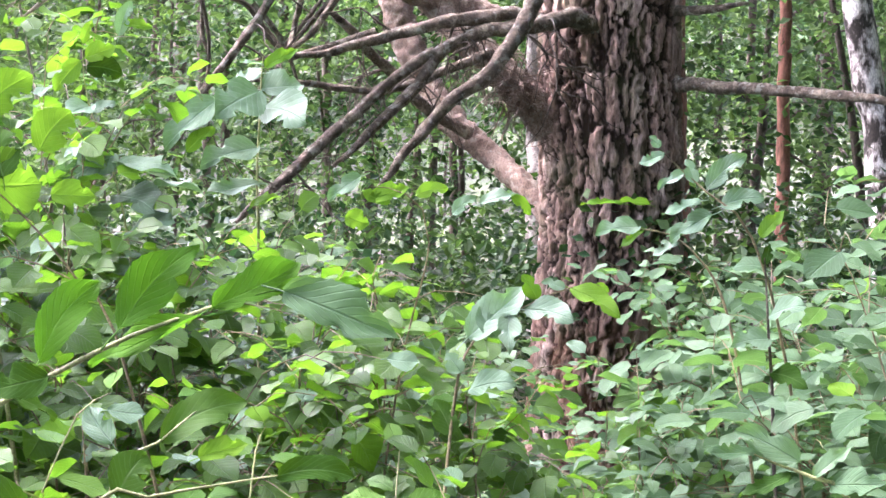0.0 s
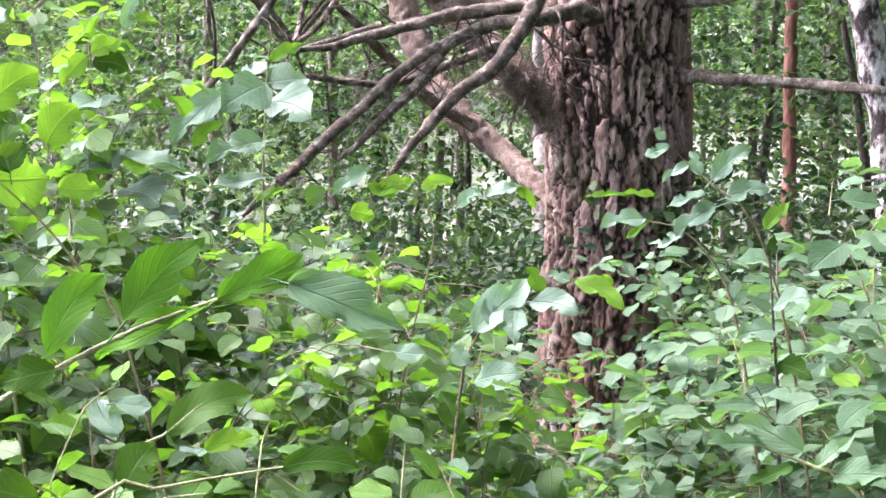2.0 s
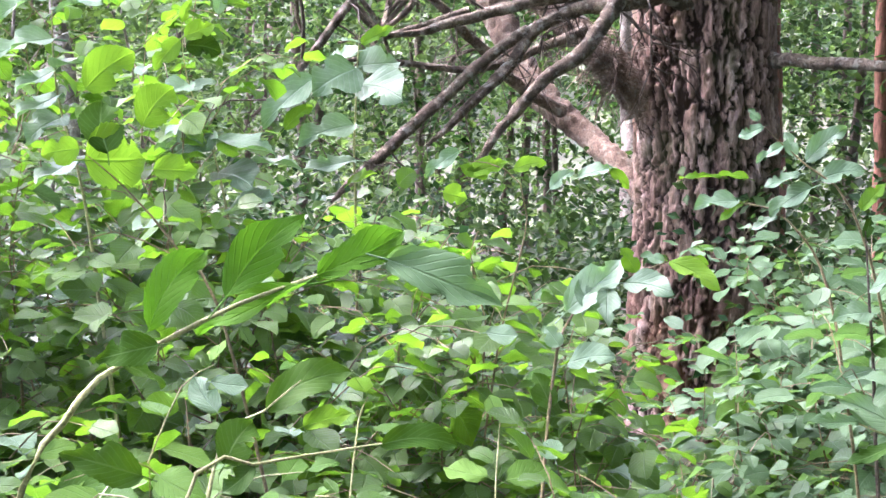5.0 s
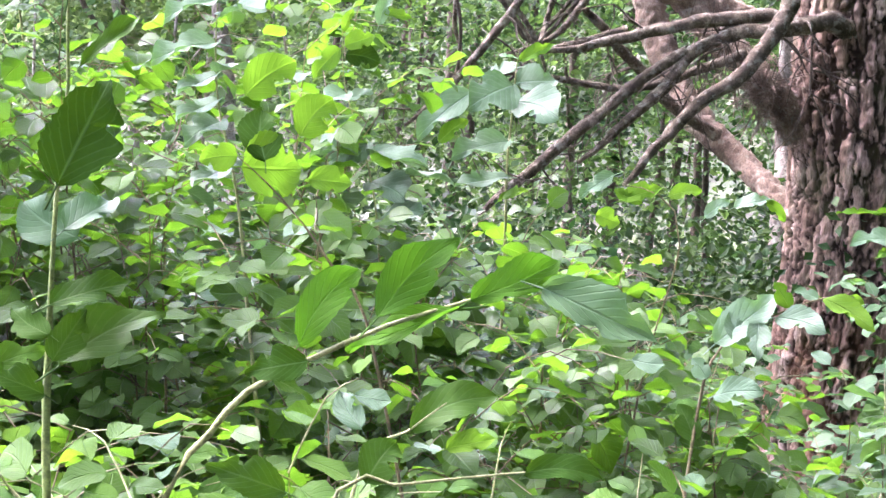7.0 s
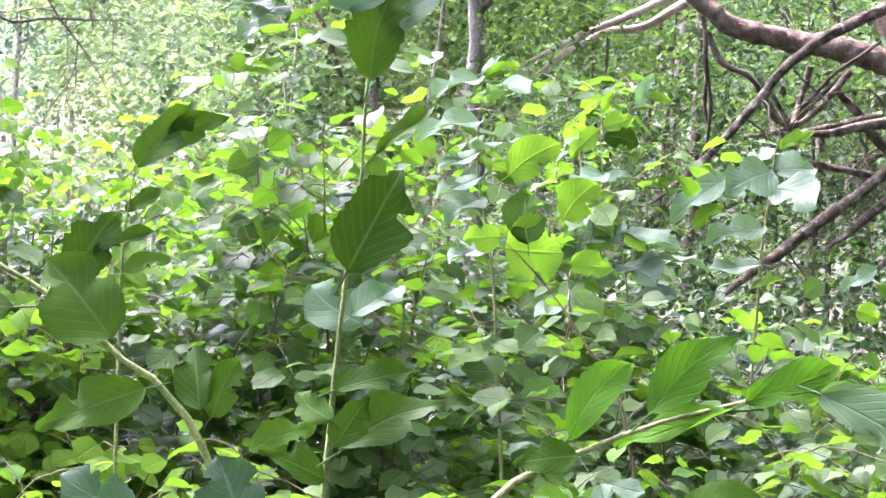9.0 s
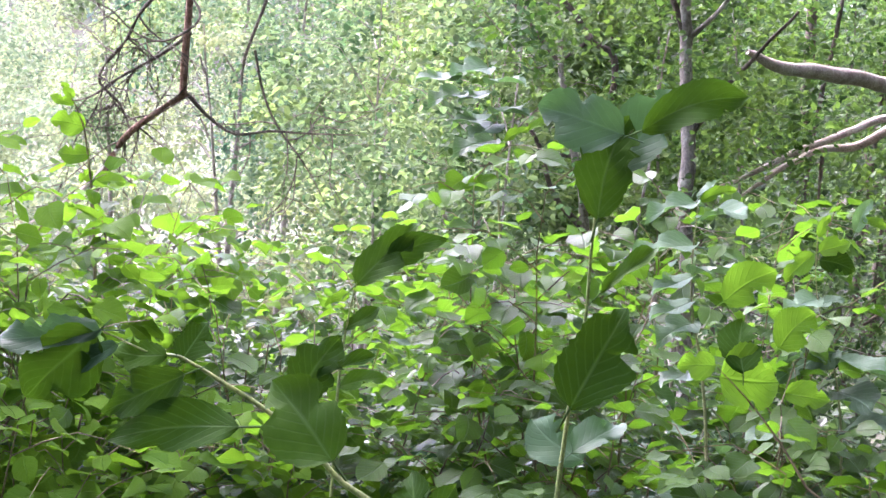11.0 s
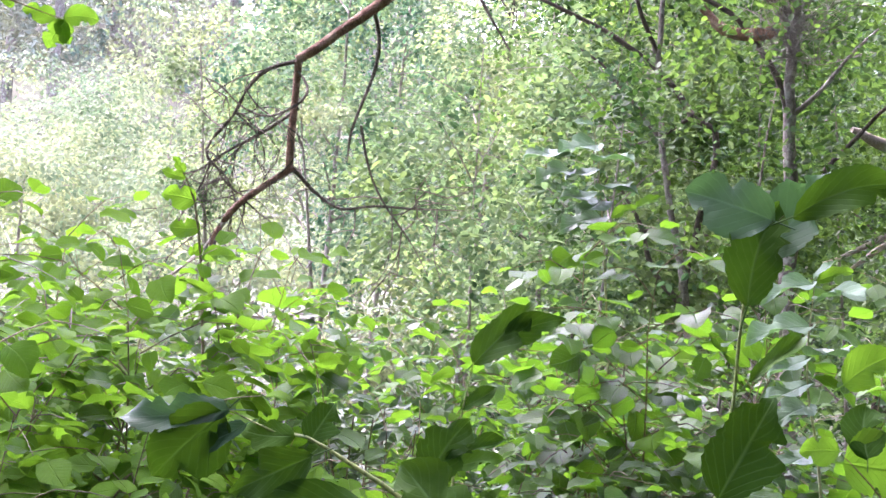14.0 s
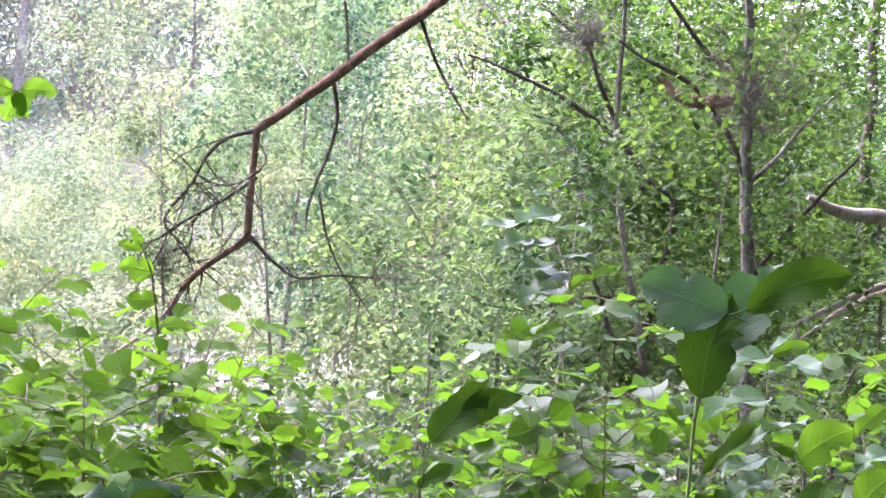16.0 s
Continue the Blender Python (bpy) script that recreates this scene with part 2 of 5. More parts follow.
birch_bark = bark_material("birch_bark", (0.03, 0.025, 0.02), (0.26, 0.23, 0.21), (0.64, 0.61, 0.58), scale=1.7, stretch=0.5, span=(0.44, 0.5, 0.57), strength=0.8)
pale_wood = bark_material("bare_wood", (0.25, 0.2, 0.17), (0.42, 0.36, 0.31), (0.58, 0.53, 0.47), scale=2, stretch=1.0, strength=0.4)
green_stem = bark_material("green_stem", (0.07, 0.11, 0.022), (0.13, 0.18, 0.042), (0.2, 0.235, 0.07), scale=3, stretch=1.0, strength=0.2, rough=0.55)
brown_stem = bark_material("brown_stem", (0.05, 0.042, 0.02), (0.11, 0.092, 0.042), (0.2, 0.17, 0.08), scale=4, stretch=1.0, strength=0.3, rough=0.7)
pale_stem = bark_material("pale_stem", (0.11, 0.125, 0.045), (0.18, 0.2, 0.075), (0.27, 0.29, 0.12), scale=4, stretch=1.0, strength=0.3, rough=0.6)


def ground_material():
    m, nt, nodes, links = graph("forest_floor")
    co = nodes.new("ShaderNodeNewGeometry").outputs["Position"]
    big, fine = noise_tex(nt, 0.6, 5, co), noise_tex(nt, 22, 6, co)
    col = ramp(nt, [(0.35, (0.03, 0.022, 0.014)), (0.5, (0.035, 0.042, 0.015)), (0.65, (0.04, 0.068, 0.018))], big)
    col = mixed(nt, 1.0, col, ramp(nt, [(0.3, (0.5, 0.5, 0.5)), (0.7, (1.4, 1.35, 1.2))], fine), "MULTIPLY")
    p = nodes.new("ShaderNodeBsdfPrincipled")
    links.new(col, p.inputs["Base Color"])
    p.inputs["Roughness"].default_value = 0.95
    links.new(bump(nt, fine, 0.8, 0.03), p.inputs["Normal"])
    out = nodes.new("ShaderNodeOutputMaterial")
    links.new(p.outputs[0], out.inputs[0])
    return m


floor_mat = ground_material()

# ================= mesh helpers =================


def mesh_from(name, verts, faces, mat, uvs=None, smooth=True):
    me = bpy.data.meshes.new(name)
    me.from_pydata([tuple(v) for v in verts], [], faces)
    if uvs is not None:
        layer = me.uv_layers.new(name="UVMap")
        idx = np.empty(len(me.loops), dtype=np.int32)
        me.loops.foreach_get("vertex_index", idx)
        layer.data.foreach_set("uv", np.asarray(uvs, dtype=np.float32)[idx].ravel())
    if smooth:
        me.polygons.foreach_set("use_smooth", np.ones(len(me.polygons), dtype=bool))
    me.materials.append(mat)
    me.update()
    return me


def thing(name, base, label, category, group="", kind=""):
    ob = new(name)
    ob.empty_display_size = 0.1
    ob.location = base
    return tagged(ob, label, category, group, kind)


def part(name, me, parent, label=""):
    """A mesh in world coordinates becomes a part of parent, which stands unturned at its base."""
    ob = new(name, me)
    ob.parent = parent
    ob.location = -parent.matrix_basis.translation if parent.type == "EMPTY" else (0, 0, 0)
    return tagged(ob, label)


def spline(points, radii, step):
    """Catmull-Rom through the points; the radii follow."""
    pts = [Vector(p) for p in points]
    p = [pts[0] * 2 - pts[1], *pts, pts[-1] * 2 - pts[-2]]
    out = []
    for i in range(len(pts) - 1):
        a, b, c, d = p[i:i + 4]
        n = max(2, int((c - b).length / step))
        for k in range(n):
            t = k / n
            q = 0.5 * ((2 * b) + (c - a) * t + (2 * a - 5 * b + 4 * c - d) * t * t + (3 * b - a - 3 * c + d) * t ** 3)
            out.append((q, radii[i] * (1 - t) + radii[i + 1] * t))
    out.append((pts[-1], radii[-1]))
    return out


def tube(points, radii, sides=8, step=0.05, rough=0.08, wander=0.0, seed=0, plates=0.0):
    """A tapered limb with an uneven skin; returns verts and faces."""
    rows = spline(points, radii, step)
    verts, faces = [], []
    up = Vector((0.31, 0.2, 0.93))
    for i, (q, r) in enumerate(rows):
        tan = (rows[min(i + 1, len(rows) - 1)][0] - rows[max(i - 1, 0)][0]).normalized()
        a = tan.cross(up)
        if a.length < 0.1:
            a = tan.cross(Vector((1, 0, 0)))
        a.normalize()
        b = tan.cross(a)
        w = noise.noise_vector(q * 7 + Vector((seed, 0, 0))) * wander
        for k in range(sides):
            g = 2 * math.pi * k / sides
            s = r * (1 + rough * 2.2 * noise.noise(Vector((math.cos(g) * 1.5 + seed * 3.1, math.sin(g) * 1.5, i * 0.35))))
            if plates:
                way = a * math.cos(g) + b * math.sin(g)
                f = noise.voronoi((q + way * r) * 34)[0]
                s += r * plates * (min(1.0, (f[1] - f[0]) * 3) - 0.6)
            verts.append(q + w + (a * math.cos(g) + b * math.sin(g)) * s)
    for i in range(len(rows) - 1):
        for k in range(sides):
            j = (k + 1) % sides
            faces.append((i * sides + k, i * sides + j, (i + 1) * sides + j, (i + 1) * sides + k))
    faces.append(tuple(range(sides)))
    faces.append(tuple(reversed(range((len(rows) - 1) * sides, len(rows) * sides))))
    return verts, faces


def joined(pieces):
    verts, faces = [], []
    for v, f in pieces:
        o = len(verts)
        verts += v
        faces += [tuple(i + o for i in q) for q in f]
    return verts, faces


def twiglets(points, radius, count, length, seed, droop=0.2, depth=2, away=None):
    """Fine crooked side shoots along a limb, as tubes."""
    rng = random.Random(seed)
    rows = spline(points, [radius] * len(points), 0.04)
    out, shoots = [], []

    def shoot(q, way, ln, r, lev):
        pts, w = [q], way.copy()
        n = 5
        for _ in range(n):
            w = (w + Vector((rng.gauss(0, 0.3), rng.gauss(0, 0.2), rng.gauss(-droop * 0.3, 0.3)))).normalized()
            pts.append(pts[-1] + w * ln / n)
        out.append(tube(pts, [r * (1 - 0.75 * i / n) for i in range(n + 1)], 4, 0.05, 0.1, 0, seed))
        if lev > 1:
            for _ in range(rng.randint(2, 4)):
                k = rng.randint(1, n - 1)
                side = Vector((rng.gauss(0, 1), rng.gauss(0, 0.5), rng.gauss(-droop, 0.8))).normalized()
                shoot(pts[k], (w * 0.5 + side).normalized(), ln * rng.uniform(0.4, 0.7), r * 0.6, lev - 1)

    for _ in range(count):
        i = rng.randint(2, len(rows) - 2)
        side = Vector((rng.gauss(0, 1), rng.gauss(0, 0.4), rng.gauss(-droop, 0.7)))
        if away is not None:
            side += Vector(away)
        shoot(rows[i][0], side.normalized(), length * rng.uniform(0.5, 1.2), radius * 0.45, depth)
        shoots.append(joined(out))
        out.clear()
    return shoots


def add_twigs(parent, shoots, mat, label):
    for v, f in shoots:
        part("twig", mesh_from("twig", v, f, mat), parent, label)


# ---- leaf blades: base at the origin, along +y, unit length, upper face +z ----
def blade(width, peak, tip, seed, teeth=0.03, fold=0.25, droop=0.35, rows=8, bites=0, cols=(-1, -0.5, 0, 0.5, 1), lobe=0.1):
    rng = random.Random(seed)
    verts, faces, uvs = [], [], []
    twist = rng.uniform(-0.25, 0.25)
    wave = [(rng.uniform(4, 9), rng.uniform(0, 6.28)) for _ in range(2)]
    bow = rng.uniform(-0.1, 0.1)
    nips = [(rng.choice((-1, 1)), rng.uniform(0.2, 0.92), rng.uniform(0.035, 0.09), rng.uniform(0.15, 0.5)) for _ in range(bites)]
    for i in range(rows + 1):
        v = i / rows if len(cols) > 3 else 0.5 - 0.5 * math.cos(math.pi * i / rows)
        pk = peak / (peak + tip)
        s = (v ** peak * (1 - v) ** tip) / (pk ** peak * (1 - pk) ** tip)
        w = width * s if 0 < i < rows else (0.012 if i == 0 else 0.003)
        y = v - 0.16 * droop * v * v
        zc = -droop * v * v * 0.55
        for c in cols:
            sway = wave[0 if c < 0 else 1]
            e = w * (1 + lobe * abs(c) * math.sin(v * sway[0] + sway[1]) + ((rng.uniform(-teeth, teeth) + (teeth if i % 2 else -teeth)) if abs(c) == 1 else 0))
            for side, v0, half, deep in nips:
                if c == side and abs(v - v0) < half:
                    e *= 1 - deep * (1 - ((v - v0) / half) ** 2)
            z = zc + fold * abs(c) * e + 0.065 * math.sin(v * 9 + c * 2 + seed) * abs(c) * (0.4 + width) + twist * c * e * v
            verts.append((c * e + bow * math.sin(math.pi * v), y + 0.05 * abs(c) * math.sin(math.pi * v), z))
            uvs.append((0.5 + 0.5 * c, v))
    n = len(cols)
    for i in range(rows):
        for k in range(n - 1):
            faces.append((i * n + k, i * n + k + 1, (i + 1) * n + k + 1, (i + 1) * n + k))
    # the leaf stalk
    o = len(verts)
    if len(cols) == 3:
        for a, y, z in ((-1, 0.02, 0), (1, 0.02, 0), (1, -0.2, -0.03), (-1, -0.2, -0.03)):
            verts.append((a * 0.011, y, z))
            uvs.append((0.5, 0.02))
        return verts, faces + [(o, o + 1, o + 2, o + 3)], uvs
    for a, y, z in ((-1, 0.02, 0), (1, 0.02, 0), (0, 0.02, -0.02), (-1, -0.2, -0.03), (1, -0.2, -0.03), (0, -0.2, -0.05)):
        verts.append((a * 0.011, y, z))
        uvs.append((0.5, 0.02))
    faces += [(o, o + 1, o + 4, o + 3), (o + 1, o + 2, o + 5, o + 4), (o + 2, o, o + 3, o + 5)]
    return verts, faces, uvs


ROUND = [blade(0.40 + 0.03 * (i % 3), 0.5, 0.74, 10 + i, 0.03, 0.1 + 0.06 * (i % 4), 0.2 + 0.12 * (i % 5), 7) for i in range(8)]
ROUND_LIGHT = [blade(0.40 + 0.03 * (i % 3), 0.5, 0.74, 10 + i, 0.02, 0.1 + 0.06 * (i % 4), 0.2 + 0.12 * (i % 5), 5, 0, (-1, 0, 1), 0.06) for i in range(8)]
OVAL_LIGHT = [blade(0.31 + 0.02 * (i % 3), 0.55, 0.85, 60 + i, 0.02, 0.1 + 0.07 * (i % 3), 0.2 + 0.12 * (i % 4), 5, 0, (-1, 0, 1), 0.06) for i in range(6)]
OVAL = [blade(0.31 + 0.02 * (i % 3), 0.55, 0.85, 60 + i, 0.03, 0.1 + 0.07 * (i % 3), 0.2 + 0.12 * (i % 4), 7) for i in range(6)]
# finer blades for the plants beside the path
ROUND_FINE = [blade(0.40 + 0.03 * (i % 3), 0.5, 0.85, 110 + i, 0.032, 0.12 + 0.07 * (i % 3), 0.2 + 0.1 * (i % 4), 26, 3, lobe=0.13) for i in range(6)]
OVAL_FINE = [blade(0.31 + 0.02 * (i % 3), 0.55, 0.85, 160 + i, 0.03, 0.1 + 0.07 * (i % 3), 0.2 + 0.1 * (i % 4), 26, 5, lobe=0.14) for i in range(6)]
OBLONG = [blade(0.23 + 0.02 * (i % 3), 0.6, 0.9, 140 + i, 0.025, 0.14 + 0.07 * (i % 3), 0.2 + 0.1 * (i % 4), 22, 1) for i in range(5)]

OVAL_NEAR = [blade(0.29 + 0.03 * (i % 3), 0.55, 0.85, 210 + i, 0.03, 0.1 + 0.07 * (i % 3), 0.2 + 0.12 * (i % 4), 12, 1, lobe=0.1) for i in range(6)]


def blade_meshes(shapes, mat, name):
    return [mesh_from(name, v, f, mat, u) for v, f, u in shapes]


round_me, oval_me = blade_meshes(ROUND, leaf_mat, "leaf"), blade_meshes(OVAL, leaf_mat, "leaf")
oval_shade_me = blade_meshes(OVAL, shade_leaf, "leaf")
round_sheen_me = blade_meshes(ROUND, sheen_leaf, "leaf")
near_me = blade_meshes(OVAL_NEAR, near_leaf, "leaf")
lime_me = blade_meshes(ROUND[:5], lime_leaf, "leaf")
fine_round_me, fine_sheen_me, fine_lime_me = blade_meshes(ROUND_FINE, shaded_sapling_leaf, "leaf"), blade_meshes(ROUND_FINE, sheen_leaf, "leaf"), blade_meshes(ROUND_FINE, lime_leaf, "leaf")
shaded_blue_me, dull_me = blade_meshes(ROUND_FINE, shaded_blue_leaf, "leaf"), blade_meshes(ROUND_FINE, shade_leaf, "leaf")
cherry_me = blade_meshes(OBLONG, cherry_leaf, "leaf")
sap_me, sap_oblong_me = blade_meshes(OVAL_FINE, shaded_sapling_leaf, "leaf"), blade_meshes(OBLONG, shaded_sapling_leaf, "leaf")


def leaf_pose(at, along, normal, size, wide=1.0):
    y = Vector(along).normalized()
    z = Vector(normal)
    x = y.cross(z).normalized()
    z = x.cross(y)
    m = Matrix((x, y, z)).transposed().to_4x4()
    m.translation = Vector(at)
    return m @ Matrix.Diagonal((size * wide, size, size, 1))


def add_leaf(parent, me, m, label=""):
    ob = new("leaf", me)
    ob.parent = parent
    ob.matrix_local = Matrix.Translation(-parent.matrix_basis.translation) @ m
    return tagged(ob, label)


def join_blades(shapes, poses, mat, name):
    """Many blades in one mesh."""
    vs, fs, us, o = [], [], [], 0
    for k, m in poses:
        v, f, u = shapes[k % len(shapes)]
        a = np.asarray(v) @ np.array(m.to_3x3()).T + np.array(m.translation)
        vs.append(a)
        fs += [tuple(i + o for i in q) for q in f]
        us += u
        o += len(v)
    return mesh_from(name, np.concatenate(vs).tolist(), fs, mat, us)


def leaf_cloud(name, centres, size, mat, seed, flat=0.5, aspect=0.62, far=False, outward=None):
    """Small folded leaves at the given centres, two faces each, in one mesh."""
    rng = np.random.default_rng(seed)
    c = np.asarray(centres, dtype=float)
    n = len(c)
    nrm = rng.normal(size=(n, 3)) * np.array([1, 1, 1])
    nrm[:, 2] = np.abs(nrm[:, 2]) + flat
    nrm[:, 1] -= 0.35
    if outward is not None:
        nrm = nrm * 0.55 + outward * 1.3
    nrm /= np.linalg.norm(nrm, axis=1, keepdims=True)
    a = np.cross(nrm, rng.normal(size=(n, 3)))
    a /= np.linalg.norm(a, axis=1, keepdims=True)
    b = np.cross(nrm, a)
    s = (size * rng.uniform(0.6, 1.25, n))[:, None]
    w = s * aspect * 0.5
    base, tip = c - a * s * 0.5, c + a * s * 0.5
    lift = nrm * s * rng.uniform(0.02, 0.16, n)[:, None]
    if far:
        v = np.stack([base, c - a * s * 0.06 + b * w + lift, tip, c - a * s * 0.06 - b * w + lift], 1).reshape(-1, 3)
        i = np.arange(n)[:, None] * 4
        f = np.concatenate([np.concatenate([i, i + 1, i + 2], 1), np.concatenate([i, i + 2, i + 3], 1)])
    else:
        rings = [(c + a * s * k - b * w * g + lift, c + a * s * k + b * w * g + lift) for k, g in ((-0.22, 0.92), (0.2, 0.86))]
        v = np.stack([base, rings[0][1], rings[1][1], tip, rings[1][0], rings[0][0]], 1).reshape(-1, 3)
        i = np.arange(n)[:, None] * 6
        f = np.concatenate([np.concatenate([i, i + 1, i + 2, i + 3], 1), np.concatenate([i, i + 3, i + 4, i + 5], 1)])
    me = bpy.data.meshes.new(name)
    me.from_pydata(v.tolist(), [], f.tolist())
    me.materials.append(mat)
    me.update()
    return me


EYE = Vector((0, 0, 1.6))


def bearing(az, d):
    return -math.sin(radians(az)) * d, math.cos(radians(az)) * d


# ================= ground =================
def height(x, y):
    r = math.hypot(x, y)
    s = min(1, max(0, (r - 22) / 110))
    s = s * s * (3 - 2 * s)
    return 16 * s + 0.12 * noise.noise(Vector((x * 0.35, y * 0.35, 0))) * min(1, r / 4) + 1.5 * s * noise.noise(Vector((x * 0.04, y * 0.04, 5)))


def build_ground():
    verts, faces = [], []
    rings = [0.0] + [0.6 * 1.115 ** k for k in range(74)]
    n = 96
    for r in rings:
        for k in range(n):
            a = 2 * math.pi * k / n
            x, y = r * math.sin(a), r * math.cos(a)
            verts.append((x, y, height(x, y)))
    for i in range(len(rings) - 1):
        for k in range(n):
            j = (k + 1) % n
            faces.append((i * n + k, (i + 1) * n + k, (i + 1) * n + j, i * n + j))
    tagged(new("ground", mesh_from("ground", verts, faces, floor_mat)), "leaf-littered green woodland floor rising into hills", "ground", kind="structure")


build_ground()


# ================= the old pine =================
def step_up(x, lo, hi):
    t = min(1.0, max(0.0, (x - lo) / (hi - lo)))
    return t * t * (3 - 2 * t)


def pine_trunk(spine, radii, seed, fine_span, sides, depth=0.03, cell=11.0):
    """A trunk with deep plated bark: jagged cells drawn out upwards, furrows between them, flakes on them."""
    sp = spline(spine, radii, 0.0029)
    keep, last = [], -9
    for q, r in sp:
        gap = 0.0066 if fine_span[0] < q.z < fine_span[1] else 0.15
        if q.z - last >= gap:
            keep.append((q, r))
            last = q.z
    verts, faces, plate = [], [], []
    for q, r in keep:
        for k in range(sides):
            g = 2 * math.pi * k / sides
            c, s = math.cos(g), math.sin(g)
            flow = noise.noise(Vector((c * 2, s * 2, q.z * 2.5 + seed)))
            warp = noise.noise_vector(Vector((c * r * 9, s * r * 9, q.z * 6 + seed))) * 0.3
            jag = noise.noise_vector(Vector((c * r * 60, s * r * 60, q.z * 34))) * 0.26
            p = Vector((c * r * cell + 0.3 * flow + seed, s * r * cell, q.z * cell * 0.22)) + warp + jag
            dist, near = noise.voronoi(p)
            own = noise.noise(near[0] * 3.7)
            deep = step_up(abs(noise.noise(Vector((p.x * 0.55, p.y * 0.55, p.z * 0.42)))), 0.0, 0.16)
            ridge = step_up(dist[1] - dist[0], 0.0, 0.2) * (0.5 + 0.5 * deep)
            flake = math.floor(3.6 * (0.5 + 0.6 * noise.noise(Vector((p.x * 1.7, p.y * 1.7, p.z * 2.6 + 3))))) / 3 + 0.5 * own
            grain = noise.noise(Vector((c * 85 * r, s * 85 * r, q.z * 45)))
            h = depth * (ridge - 0.7) + depth * 0.5 * flake + depth * 0.2 * grain
            h += r * 0.05 * noise.noise(Vector((c * 1.3, s * 1.3, q.z * 0.9 + seed)))
            rr = r + h
            verts.append((q.x + c * rr, q.y + s * rr, q.z))
            # colour mask: low in the furrows, where shade is painted
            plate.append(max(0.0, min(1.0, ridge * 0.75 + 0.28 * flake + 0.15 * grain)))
    m = len(keep)
    for i in range(m - 1):
        for k in range(sides):
            j = (k + 1) % sides
            faces.append((i * sides + k, i * sides + j, (i + 1) * sides + j, (i + 1) * sides + k))
    return verts, faces, plate


pine_base = (0.51, 7.227, 0.094)
pine = thing("pine_tree", pine_base, "old pine with deeply plated grey-brown bark and dead lower branches", "tree")
spine = [(0.59, 7.2, -0.189), (0.615, 7.25, 0.116), (0.632, 7.29, 0.428), (0.661, 7.325, 0.787), (0.667, 7.356, 1.147), (0.658, 7.371, 1.597), (0.674, 7.356, 2.041), (0.676, 7.254, 2.895), (0.591, 6.332, 5.383), (0.392, 4.437, 7.509)]
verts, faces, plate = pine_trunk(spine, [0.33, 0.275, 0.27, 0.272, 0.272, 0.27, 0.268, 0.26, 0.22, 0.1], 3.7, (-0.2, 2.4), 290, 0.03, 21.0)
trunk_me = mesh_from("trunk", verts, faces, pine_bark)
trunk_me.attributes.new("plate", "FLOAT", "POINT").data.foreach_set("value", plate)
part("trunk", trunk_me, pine)

